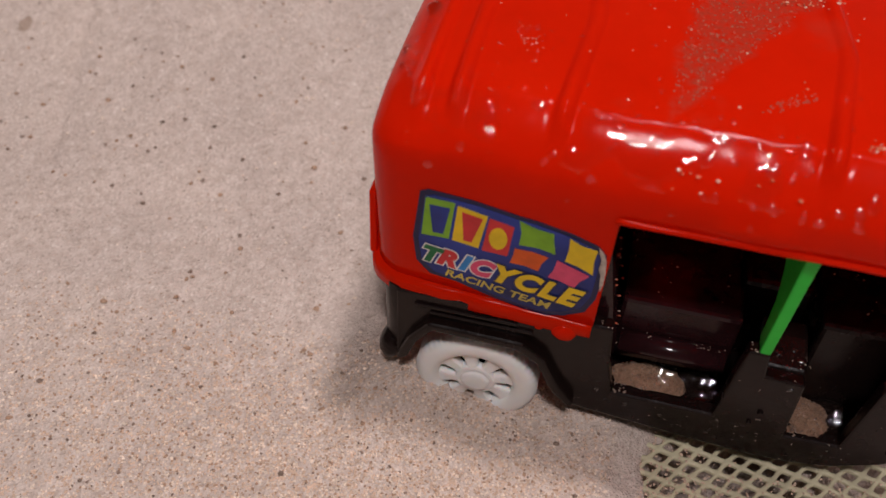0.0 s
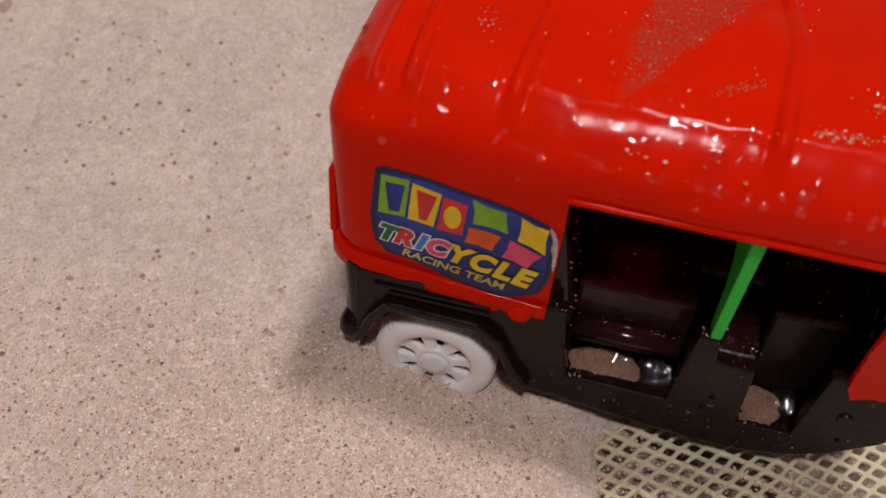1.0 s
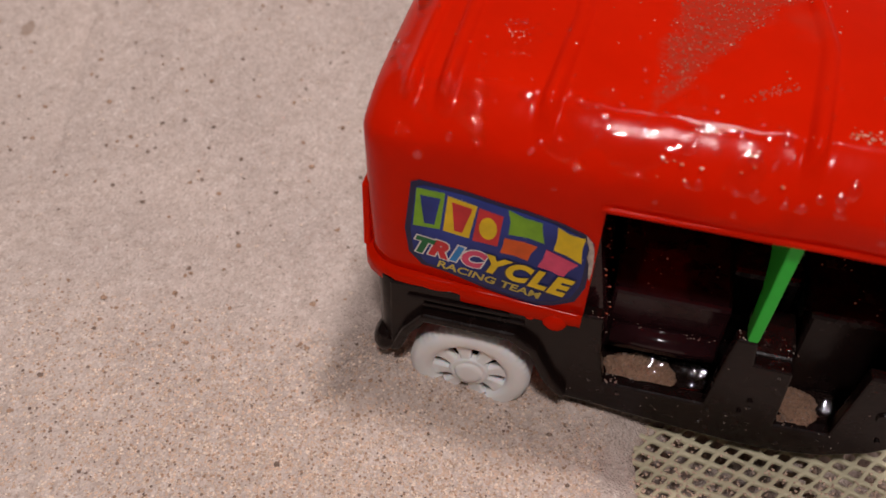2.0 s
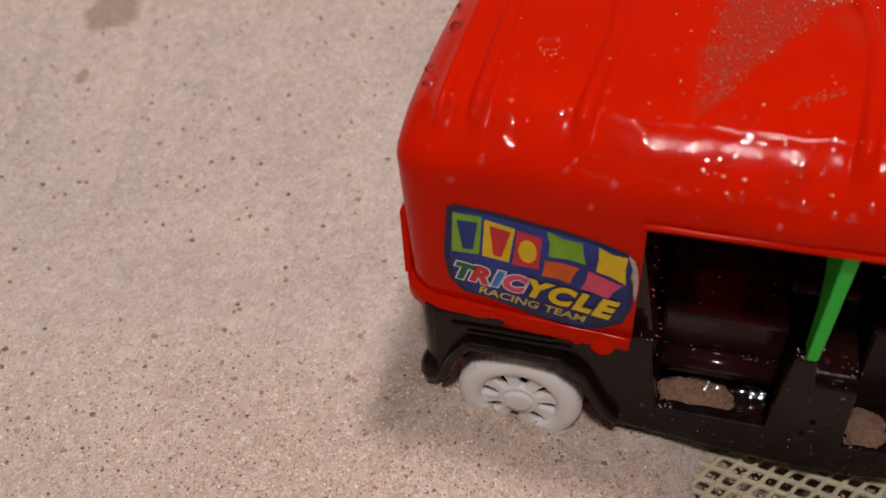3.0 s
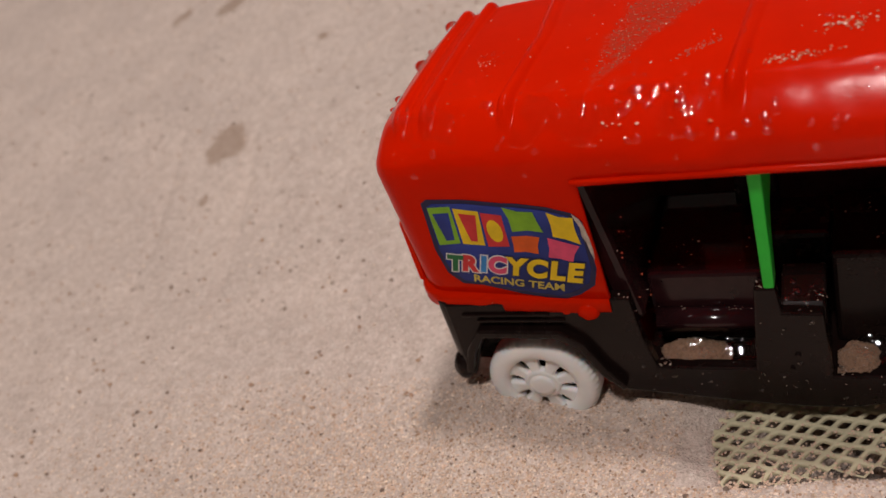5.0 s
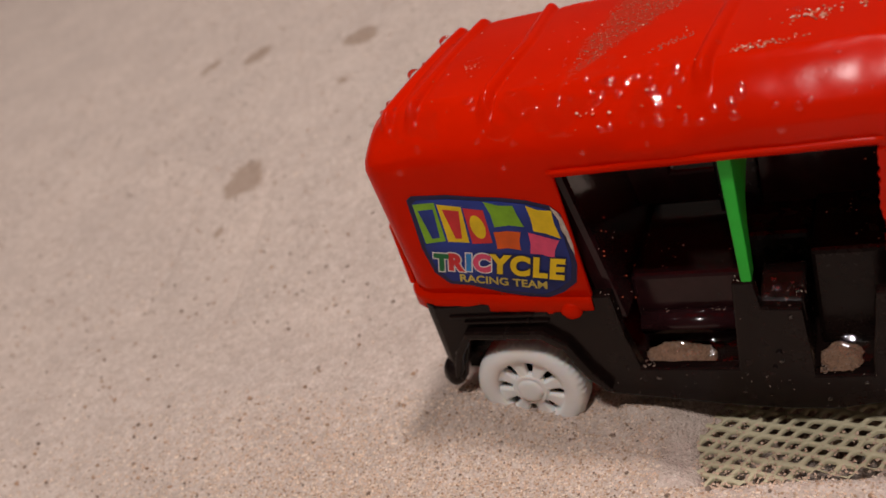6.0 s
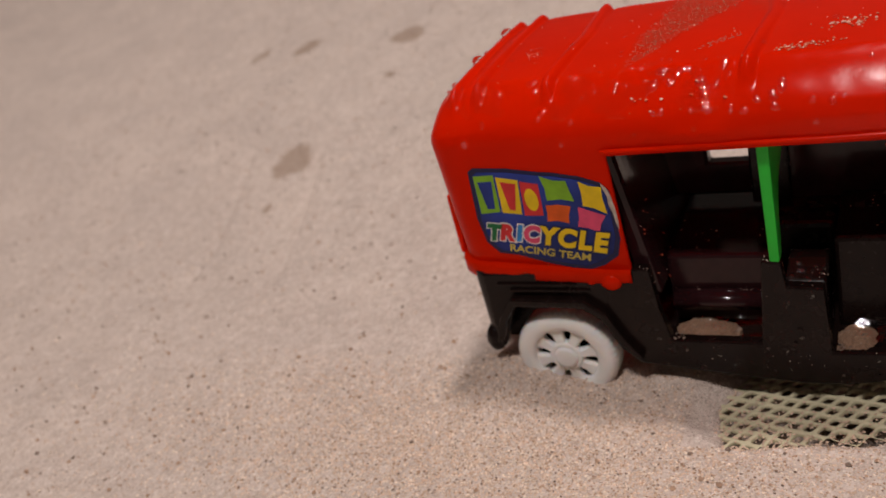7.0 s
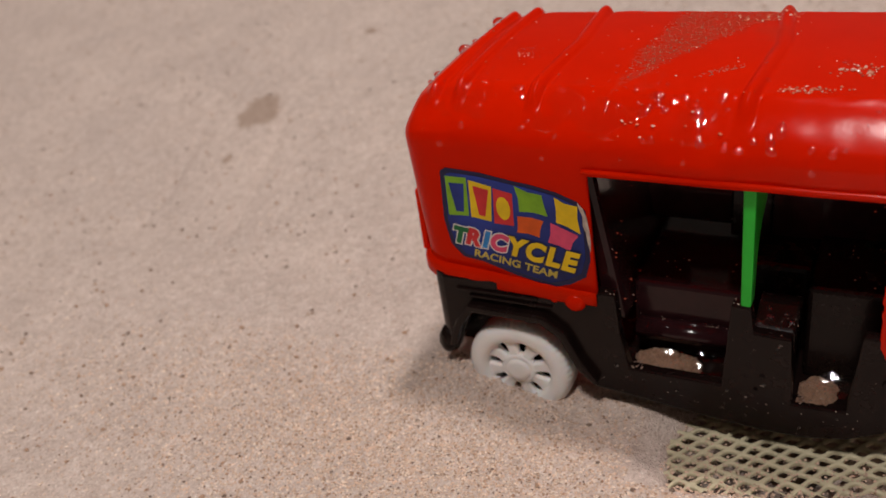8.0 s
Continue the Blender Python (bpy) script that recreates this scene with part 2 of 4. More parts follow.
# ---- the room ----
def ground_z(x, y):
    """The height of the sand in cm."""
    z = 0.26
    z += 0.16 * noise.noise(Vector((x * 0.16, y * 0.16, 1.3))) + 0.07 * noise.noise(Vector((x * 0.5, y * 0.5, 4.1)))
    z += 0.16 * max(0.0, y - 5.0) * min(1.0, max(0.0, (y - 5.0) / 12)) if y < 60 else 0.16 * 55
    # sand heaped against the wheel and the tail, and along the sill
    z += 0.20 * math.exp(-((x - 1.9) ** 2 / 3.0 + (y + 0.1) ** 2 / 1.6))
    z += 0.25 * math.exp(-((x - 0.7) ** 2 / 1.2 + (y + 0.3) ** 2 / 1.4))
    z += 0.62 * math.exp(-((x - 0.5) ** 2 / 1.3 + (y - 0.7) ** 2 / 2.0))
    z += 0.35 * math.exp(-((y - 1.6) ** 2 / 2.2)) * min(1.0, max(0.0, (x - 3.5) / 1.5)) * min(1.0, max(0.0, (16.0 - x) / 2.0))
    # the hollow under the net
    k = min(1.0, max(0.0, (x - NET_X + 0.7 - 0.9 * noise.noise(Vector((y * 0.5, 3.0, 0.0)))) / 2.3)) * min(1.0, max(0.0, (7.5 - y) / 1.0))
    k *= min(1.0, max(0.0, (22.0 - x) / 2.0)) * min(1.0, max(0.0, (y - net_edge(x) + 0.35 + 0.3 * noise.noise(Vector((x * 0.6, 1.0, 0.0)))) / 1.2))
    k = k * k * (3 - 2 * k)
    fill = min(1.0, max(0.0, 2.5 * noise.noise(Vector((x * 0.55, y * 0.55, 21.0))) - 0.2 + 1.6 * max(0.0, 1 - (x - NET_X) / 2.2)))
    floor = -2.5 * (1 - fill) - 0.12 * fill + (0.7 - 0.5 * fill) * noise.noise(Vector((x * 0.45, y * 0.45, 9.0))) + 0.2 * noise.noise(Vector((x * 1.3, y * 1.3, 2.0)))
    z = z * (1 - k) + min(floor, 0.02) * k
    # two shallow grooves drawn through the sand behind the toy
    for gx, gy, lx, ly in ((-19.9, 14.4, 2.4, -9.3), (-14.8, 12.5, 2.2, -7.4)):
        u = ((x - gx) * lx + (y - gy) * ly) / (lx * lx + ly * ly)
        if -0.6 < u < 1.1:
            d = ((x - gx) * ly - (y - gy) * lx) / math.hypot(lx, ly)
            z -= 0.14 * math.exp(-((d / 0.28) ** 2)) * min(1.0, (u + 0.6) * 4, (1.1 - u) * 4)
    near = math.exp(-((x - 1.5) ** 2 / 14.0 + (y + 1.2) ** 2 / 5.0))
    if near > 0.02:
        z += near * (0.15 * noise.noise(Vector((x * 1.5, y * 1.5, 7.7))) + 0.10 * noise.noise(Vector((x * 3.1, y * 3.1, 2.7))) + 0.07 * noise.noise(Vector((x * 6.3, y * 6.3, 5.7))))
    if abs(x) < 30 and y < 30:
        z += 0.03 * noise.noise(Vector((x * 3.2, y * 3.2, 0.5)))
    return z


def spaced(lo, hi, step, end):
    inner = list(np.arange(lo, hi + 1e-6, step))
    out, d, v = [], step, hi
    while v < end:
        d *= 1.22
        v += d
        out.append(min(v, end))
    low, d, v = [], step, lo
    while v > -end:
        d *= 1.22
        v -= d
        low.append(max(v, -end))
    return low[::-1] + inner + out


def build_ground():
    xs, ys = spaced(-20, 17, 0.12, 250), spaced(-8, 20, 0.12, 250)
    verts = [(x * CM, y * CM, ground_z(x, y) * CM) for y in ys for x in xs]
    w = len(xs)
    faces = [(j * w + i, j * w + i + 1, j * w + w + i + 1, j * w + w + i) for j in range(len(ys) - 1) for i in range(w - 1)]
    me = bpy.data.meshes.new("ground")
    me.from_pydata(verts, [], faces)
    me.materials.append(SAND)
    for f in me.polygons:
        f.use_smooth = True
    tagged(new("ground", me), "pale pinkish-beige dry sand with scattered dark grit", "sand", kind="structure")


# walls and ceiling stay out of view; their dark tone keeps reflections low
def build_room():
    for name, b in (("wall_north", (-256, 256, 250, 256, -2, 250)), ("wall_south", (-256, 256, -256, -250, -2, 250)),
                    ("wall_east", (250, 256, -250, 250, -2, 250)), ("wall_west", (-256, -250, -250, 250, -2, 250)), ("ceiling", (-256, 256, -256, 256, 250, 256))):
        bm = bmesh.new()
        box(bm, *b)
        tagged(part(name, bm, WALL), "plain painted plaster surface of the room, out of view", name.split("_")[0], kind="structure")


build_ground()
build_room()


# ---- the net in the sand ----
def net_z(x, y):
    """The height of the net, which dips under the sand along its edges."""
    return 0.12 + 0.14 * noise.noise(Vector((x * 0.22, y * 0.22, 6.0))) - 0.2 * max(0.0, NET_X + 0.7 - x) - 0.2 * max(0.0, net_edge(x) + 0.6 - y)


def build_net():
    """One moulded sheet: round-cornered diamond holes between thick strands."""
    net = holder("plastic_net", "cream plastic net with small diamond holes, half buried in sand", "net")
    a, b, rim = Vector((0.375, -0.085)), Vector((-0.255, -0.365)), 16

    def spot_at(p, drop):
        w = Vector((noise.noise(Vector((p.x * 1.3, p.y * 1.3, 2.0))), noise.noise(Vector((p.x * 1.3, p.y * 1.3, 8.0)))))
        p = p + w * 0.05
        return (p.x * CM, p.y * CM, (net_z(p.x, p.y) - drop) * CM)

    for j in range(-40, 30):
        verts, faces = [], []
        for i in range(-30, 60):
            c = Vector((8.0, 0.0)) + a * i + b * j
            if not (NET_X < c.x < 18.0 and net_edge(c.x) < c.y < 4.5):
                continue
            size = 0.70 + 0.10 * noise.noise(Vector((c.x * 2.1, c.y * 2.1, 5.0)))
            start = len(verts)
            for part_of, drop in ((0.0, 0.0), (0.72, 0.006), (1.0, 0.03), (1.02, 0.11)):
                for k in range(rim):
                    th = 2 * math.pi * k / rim
                    co, si = math.cos(th), math.sin(th)
                    edge = 0.5 / max(abs(co), abs(si))
                    hole = size * 0.5 / (abs(co) ** 5 + abs(si) ** 5) ** 0.2
                    r = edge + (hole - edge) * part_of
                    verts.append(spot_at(c + a * (co * r) + b * (si * r), drop))
            for q in range(3):
                for k in range(rim):
                    n = (k + 1) % rim
                    faces.append((start + q * rim + k, start + q * rim + n, start + q * rim + rim + n, start + q * rim + rim + k))
        if not faces:
            continue
        me = bpy.data.meshes.new("strand")
        me.from_pydata(verts, [], faces)
        bm = bmesh.new()
        bm.from_mesh(me)
        bmesh.ops.remove_doubles(bm, verts=bm.verts, dist=2e-6)
        bm.to_mesh(me)
        bm.free()
        me.materials.append(NET)
        for f in me.polygons:
            f.use_smooth = True
        new("strand", me).parent = net


build_net()


# ---- the toy ----
YC = 3.85
RIBS = ((0.72, 0.0, 0.22), (1.5, 0.0, 0.22), (3.6, 0.09, 0.19), (8.75, 0.1, 0.20))
X_REAR, X_FRONT, R_REAR, R_FRONT = -0.28, 13.8, 0.85, 0.4
OPEN0, OPEN1, OPEN_Z = 5.12, 12.08, 8.2


def side_y(x, z):
    return 0.28 - 0.11 * (z - 4.3) + 0.06 * max(0.0, 4.5 - x)


def inset(x):
    d = 0.0
    if x < X_REAR + R_REAR:
        d = R_REAR - math.sqrt(max(0.0, R_REAR**2 - (R_REAR - (x - X_REAR)) ** 2))
    if x > X_FRONT - R_FRONT:
        d = R_FRONT - math.sqrt(max(0.0, R_FRONT**2 - (R_FRONT - (X_FRONT - x)) ** 2))
    return d


def roof_z(x, y):
    z = 10.23 + 0.010 * (x - 4.0) - 0.018 * (y - YC) ** 2 - 0.4 * max(0.0, 1.0 - max(x, 0) / 2.4) ** 2
    return z


def rib(d, tall):
    """The rise of a rib d cm from its middle: a half-round bar with a crease on either side."""
    q = abs(d) / 0.20
    return tall * max(0.0, 1 - q * q) ** 0.9 - 0.1 * tall * math.exp(-(((abs(d) - 0.25) / 0.07) ** 2))


def shoulder(n):
    """The rounded roof edge as (across, up) from 0 to 1; it is flatter where it leans about 41 degrees once stretched."""
    angles = [90 * (i + 0.5) / 60 for i in range(60)]
    spans = [1 + 4.5 * math.exp(-(((a - 33) / 8) ** 2)) for a in angles]
    steps = [(d * math.cos(radians(a)), d * math.sin(radians(a))) for a, d in zip(angles[::-1], spans[::-1])]
    u, w = np.cumsum([q[0] for q in steps]), np.cumsum([q[1] for q in steps])
    pick = [round((k + 1) * 60 / n) - 1 for k in range(n)]
    return [(float(u[i] / u[-1]), float(w[i] / w[-1])) for i in pick]


SHOULDER = shoulder(20)


def half_profile(x):
    """The near half of the shell's section at x, from the lower edge up to the middle of the roof."""
    d = inset(x)
    pts = [(side_y(x, z) + d, z) for z in (4.1, 5.0, 6.0, 7.0, 7.7, OPEN_Z, 8.6)]
    ya, za = pts[-1]
    yb = ya + 1.25
    zb = roof_z(x, yb) - d
    for i, (u, w) in enumerate(SHOULDER[:-1], 1):
        y = ya + 1.25 * u
        rise = sum(rib(x - xr - slant * (y - 0.6), tall) for xr, slant, tall in RIBS) * max(0.0, min(1.0, (u - 0.48) / 0.16))
        rise += 0.014 * noise.noise(Vector((x * 1.9, i * 0.4, 7.0)))
        pts.append((y - 0.5 * rise, za + (zb - za) * w + 0.8 * rise))
    for i in range(13):
        y = yb + (YC - yb) * i / 12
        z = roof_z(x, y) - d
        for xr, slant, tall in RIBS:
            z += rib(x - xr - slant * (y - 0.6), tall * (0.34 + 0.66 * math.exp(-max(0.0, y - 0.8) / 1.6)))
        pts.append((y, z))
    out = []
    for i, (y, z) in enumerate(pts):
        bulge = 0.10 * math.exp(-(((x - 4.0) / 0.6) ** 2 + ((z - 8.35) / 0.14) ** 2)) + 0.07 * math.exp(-(((x - 7.6) / 0.8) ** 4 + ((z - 8.65) / 0.25) ** 2))
        if z > 4.6:
            bulge += 0.016 * noise.noise(Vector((x * 0.8, z * 0.8, 3.0)))
        out.append((y - bulge, z))
    return out


def build_shell(toy):
    rear = [X_REAR + R_REAR * (1 - math.cos(i / 7 * math.pi / 2)) for i in range(7)]
    front = [X_FRONT - R_FRONT * (1 - math.cos(i / 6 * math.pi / 2)) for i in range(6)][::-1]
    xs = rear + list(np.linspace(0.58, OPEN0, 116)) + list(np.linspace(OPEN0, OPEN1, 160))[1:] + list(np.linspace(OPEN1, X_FRONT - R_FRONT, 22))[1:-1] + front
    bm = bmesh.new()
    rows = []
    for x in xs:
        half = half_profile(x)
        full = half + [(2 * YC - y, z) for y, z in half[:-1]][::-1]
        rows.append([bm.verts.new((x, y, z)) for y, z in full])
    n = len(rows[0])
    for i in range(len(rows) - 1):
        mid = 0.5 * (xs[i] + xs[i + 1])
        for j in range(n - 1):
            low = j < 5 or j >= n - 6
            if low and OPEN0 < mid < OPEN1:
                continue
            # the windscreen opening reaches round the corner
            if mid > 13.46 and (2 <= j < 11 or n - 12 <= j < n - 3):
                continue
            bm.faces.new((rows[i][j], rows[i + 1][j], rows[i + 1][j + 1], rows[i][j + 1]))
    bm.faces.new(rows[0])
    # windscreen frame: a ring round the open front, with a panel below it
    last = rows[-1]
    ring = []
    for v in last:
        y, z = v.co.y, v.co.z
        ring.append(bm.verts.new((X_FRONT + 0.12, YC + (y - YC) * 0.9, max(6.1, 7.9 + (z - 7.9) * 0.74))))
    for j in range(n - 1):
        if not (2 <= j < 11 or n - 12 <= j < n - 3):
            bm.faces.new((last[j], ring[j], ring[j + 1], last[j + 1]))
    bm.faces.new((last[0], last[-1], ring[-1], ring[0]))
    pane = bmesh.new()
    box(pane, 13.36, 13.66, 0.42, 2 * YC - 0.42, 6.05, 9.1)
    shell = part("roof_shell", bm, RED, toy, "glossy red moulded plastic roof with cross ribs, wet and sandy", True, thick=0.12)
    part("windscreen", pane, PANE_BROWN, shell, "opaque mottled brown pane in the windscreen opening", bevel=0.1)
    # bead above the side opening, on both sides
    for flip in (False, True):
        bm = bmesh.new()
        pts = []
        for i in range(41):
            x = OPEN0 - 0.1 + (OPEN1 + 0.2 - OPEN0) * i / 40
            y = side_y(x, 8.3) - 0.02
            pts.append((x, 2 * YC - y if flip else y, 8.34 + 0.02 * noise.noise(Vector((x, 0, 0)))))
        tube(bm, pts, 0.075)
        part("bead", bm, RED, shell, smooth=True)
    # the stepped ledge along the lower rear edge: a band that stands proud, thinning out towards the opening
    bm = bmesh.new()
    line = [(x, side_y(x, 4.3), 4.3) for x in np.linspace(5.1, 0.85, 34)]
    for i in range(1, 9):
        th = i / 8 * math.pi / 2
        line.append((0.72 - 1.0 * math.sin(th), 1.5 - 1.0 * math.cos(th), 4.3 + 0.015 * i))
    line += [(-0.28, 1.5 + (2 * YC - 3.0) * k / 6, 4.42) for k in range(1, 7)]
    rows = []
    for i, (x, y, z) in enumerate(line):
        a, b = Vector(line[max(i - 1, 0)]), Vector(line[min(i + 1, len(line) - 1)])
        way = (b - a).normalized()
        out = Vector((way.y, -way.x, 0)) * -1.0
        grow = min(1.0, 0.28 + 0.9 * max(0.0, (5.1 - x) / 5.0)) if y < 1.2 else 1.0
        lump = noise.noise(Vector((x * 1.7, y * 1.7, 2.0)))
        low = -0.24 + 0.05 * noise.noise(Vector((x * 2.1, y * 2.1, 5.0)))
        top = 0.08 + 0.27 * grow
        deep = (0.07 + 0.13 * grow) * (1 + 0.25 * lump)
        rows.append([bm.verts.new(Vector((x, y, z + h)) + out * q) for q, h in
                     ((-0.1, low), (deep * 0.6, low), (deep, low + 0.09), (deep * 1.02, top - 0.1), (deep * 0.75, top - 0.02), (0.0, top + 0.03), (-0.1, top + 0.03))])
    for r, q in zip(rows, rows[1:]):
        for k in range(7):
            bm.faces.new((r[k], r[(k + 1) % 7], q[(k + 1) % 7], q[k]))
    bm.faces.new(rows[0])
    bm.faces.new(rows[-1])
    part("rim", bm, RED, shell, smooth=True)
    for x, z, r in ((0.72, 4.14, 0.09), (1.38, 4.06, 0.15), (2.5, 4.1, 0.07), (3.9, 4.1, 0.1), (4.5, 4.1, 0.25)):
        bm = bmesh.new()
        blob(bm, x, side_y(x, z) - 0.08 - 0.02 * (5 - x), z, r * 1.15, r * 0.6, r, 0.1, 16, 11)
        part("drip", bm, RED, shell, "glossy red drip on the lower edge", True)
    bm = bmesh.new()
    box(bm, -0.42, -0.25, 0.95, 1.9, 4.7, 6.7)
    part("tab", bm, RED, shell, bevel=0.05)
    # ragged flash of plastic along the front pillar and its foot
    bm = bmesh.new()
    r = random.Random(3)
    pts = [(12.07 - 0.05 * r.random() - 0.07 * noise.noise(Vector((z * 1.7, 0, 0))) - 0.06 * noise.noise(Vector((z * 4.1, 3, 0))) + 0.03 * max(0.0, 6.5 - z), z) for z in np.arange(8.1, 4.1, -0.085)]
    pts += [(12.2, 3.95), (12.28, 3.78), (12.42, 3.86), (12.7, 3.98), (12.95, 4.0), (13.2, 4.14), (13.38, 4.2), (13.43, 4.32), (13.3, 4.42), (13.2, 4.6), (13.26, 4.9), (13.5, 5.08), (13.58, 5.6)]
    pts += [(13.55 - 0.1 * max(0.0, z - 7.8) + 0.06 * noise.noise(Vector((z * 2.2, 8, 0))) + 0.03 * r.random(), z) for z in np.arange(6.1, 8.5, 0.11)]
    part("front_pillar", slab(pts, lambda x, z: min(0.19, side_y(x, z) + inset(x) - 0.06), lambda x, z: min(0.245, side_y(x, z) + inset(x) + 0.06)), RED, shell)
    bm = bmesh.new()
    tube(bm, [(x, side_y(x, 6.0) - 0.05, 5.9 + 0.1 * (x - 12.4)) for x in np.linspace(12.4, 13.75, 8)], 0.07)
    part("lip", bm, RED, shell, smooth=True)
    # a fold running from the roof's front corner down into the pillar
    def skin(x, z):
        half = half_profile(x)
        for (y0, z0), (y1, z1) in zip(half, half[1:]):
            if z1 >= z:
                return (x, y0 + (y1 - y0) * (z - z0) / max(1e-6, z1 - z0), z)
        return (x, half[-1][0], half[-1][1])

    for run in (((13.58, 9.7), (13.48, 9.5), (13.36, 9.25), (13.2, 8.95), (13.1, 8.65), (13.06, 8.35), (13.05, 8.0)),):
        pts = [Vector(skin(*p)) + Vector((0.03, 0.14, -0.06)) for p in run]
        bm = bmesh.new()
        tube(bm, pts, 0.2, 14)
        part("fold", bm, RED, shell, smooth=True)
    return shell


def tube(bm, pts, radius, segs=8, flat=1.0, taper=0.0):
    """A round bead along the points; flat stretches it upright."""
    pts = [Vector(p) for p in pts]
    rows = []
    for i, p in enumerate(pts):
        way = (pts[min(i + 1, len(pts) - 1)] - pts[max(i - 1, 0)]).normalized()
        u = way.cross(Vector((0, 0, 1))).normalized()
        v = u.cross(way)
        thin = min(1.0, 0.25 + i * taper) if taper else 1.0
        rows.append([bm.verts.new(p + u * radius * thin * math.cos(a) + v * radius * thin * flat * math.sin(a)) for a in (k / segs * 2 * math.pi for k in range(segs))])
    for r, s in zip(rows, rows[1:]):
        for k in range(segs):
            bm.faces.new((r[k], r[(k + 1) % segs], s[(k + 1) % segs], s[k]))
    bm.faces.new(rows[0][::-1])
    bm.faces.new(rows[-1])


def wall_outline():
    return [(0.42, 4.35), (0.45, 2.0), (0.62, 1.65), (0.85, 2.2), (1.25, 3.15), (3.45, 3.1), (3.95, 2.75), (4.4, 1.75), (4.95, 1.25),
            (6.3, 1.1), (8.0, 0.9), (9.5, 0.78), (10.6, 0.8), (11.6, 1.0), (12.6, 1.5), (13.5, 2.3), (14.2, 3.3), (14.3, 4.3), (11.72, 4.3), (11.5, 1.9), (10.22, 1.85),
            (10.12, 3.9), (9.2, 3.95), (9.1, 4.72), (8.62, 4.72), (8.42, 2.1), (5.95, 2.12), (5.72, 3.2), (5.6, 4.5), (5.2, 4.5)]


def build_body(toy):
    body = part("side_wall", slab(wall_outline(), 0.25, 0.62), BLACK, toy, "dark brown-black plastic lower body side with cut-outs", bevel=0.06)
    part("side_wall", slab(wall_outline(), 2 * YC - 0.62, 2 * YC - 0.25), BLACK, toy, bevel=0.06)
    bm = bmesh.new()
    box(bm, 4.6, 13.0, 0.6, 2 * YC - 0.6, 1.55, 1.9)
    part("floor_pan", bm, BLACK, toy)
    bm = bmesh.new()
    near = [(0.5, 0.26, 1.75), (0.24, 0.38, 1.5), (0.06, 0.62, 1.4), (-0.04, 0.95, 1.5), (-0.08, 1.4, 1.9)]
    line = near + [(x, 2 * YC - y, z) for x, y, z in near[::-1]]
    rows = []
    for x, y, z in line:
        u = Vector((0.9 - x, (YC - y) * 0.3, 0)).normalized() * 0.3
        rows.append([bm.verts.new(q) for q in ((x, y, 4.4), (x + 0.06, y + 0.03, z), (x + 0.06 + u.x, y + u.y, z), (x + u.x, y + u.y, 4.4))])
    for r, q in zip(rows, rows[1:]):
        for k in range(4):
            bm.faces.new((r[k], r[(k + 1) % 4], q[(k + 1) % 4], q[k]))
    bm.faces.new(rows[0])
    bm.faces.new(rows[-1])
    part("rear_wall", bm, BLACK, toy, bevel=0.04, smooth=True)
    # wheel arch lip, standing proud of the wall
    arch = [(0.5, 1.95), (0.78, 2.1), (1.0, 2.75), (1.4, 3.35), (3.45, 3.32), (4.0, 2.95), (4.5, 1.95), (5.0, 1.45), (5.1, 1.62), (4.7, 2.15), (4.2, 3.15), (3.6, 3.58), (1.3, 3.62), (0.8, 2.9), (0.6, 2.35)]
    part("wheel_arch", slab(arch, -0.02, 0.4), BLACK, toy, bevel=0.07)
    for y in (1.4, 2 * YC - 1.7):
        bm = bmesh.new()
        box(bm, 0.3, 4.9, y, y + 0.3, 1.3, 4.3)
        part("wheel_well", bm, BLACK, toy)
    # bulge at the tail
    bm = bmesh.new()
    blob(bm, 0.25, 0.6, 1.85, 0.33, 0.40, 0.5, 0.12, 14, 9)
    part("bumper", bm, BLACK, toy, smooth=True)
    # shallow panel lines on the rear quarter
    for z, x0, x1 in ((4.02, 0.9, 3.4), (3.82, 1.3, 3.8)):
        bm = bmesh.new()
        box(bm, x0, x1, 0.17, 0.3, z - 0.06, z + 0.04)
        part("moulding", bm, BLACK, toy, bevel=0.03)
    # round bosses
    for x, z, r in ((12.45, 3.0, 0.2), (9.45, 2.6, 0.08), (9.3, 2.15, 0.06), (12.6, 2.1, 0.07)):
        bm = bmesh.new()
        bmesh.ops.create_cone(bm, cap_ends=True, segments=20, radius1=r, radius2=r * 0.8, depth=0.08, matrix=pose(x, 0.22, z, 90))
        part("boss", bm, BLACK, toy)
    # seats
    bm = bmesh.new()
    box(bm, 5.75, 8.65, 1.6, 6.2, 1.85, 4.15)
    part("bench", bm, MAROON, toy, "glossy dark maroon seat block", bevel=0.12)
    bm = bmesh.new()
    bar = ((1.1, 2.62), (1.1, 2.84), (1.14, 2.90), (1.2, 2.965), (1.28, 3.02), (1.37, 3.06), (1.46, 3.08), (1.58, 3.085), (1.58, 2.62))
    ends = [[bm.verts.new((x, y, z + 0.02 * (x - 7) * 0.3)) for y, z in bar] for x in (5.9, 7.2, 8.5)]
    for a, b in zip(ends, ends[1:]):
        for k in range(len(bar)):
            j = (k + 1) % len(bar)
            bm.faces.new((a[k], a[j], b[j], b[k]))
    bm.faces.new(ends[0])
    bm.faces.new(ends[-1])
    part("seat_bar", bm, MAROON, toy, smooth=True)
    bm = bmesh.new()
    box(bm, 10.3, 12.2, 1.5, 6.2, 1.85, 4.7)
    part("bench", bm, BLACK, toy, bevel=0.12)
    bm = bmesh.new()
    box(bm, 0, 0.7, 0.75, 7.0, 0, 5.3, pose(5.1, 0, 3.2, 0, -10))
    part("backrest", bm, MAROON, toy, "dark maroon plastic seat back", bevel=0.2)
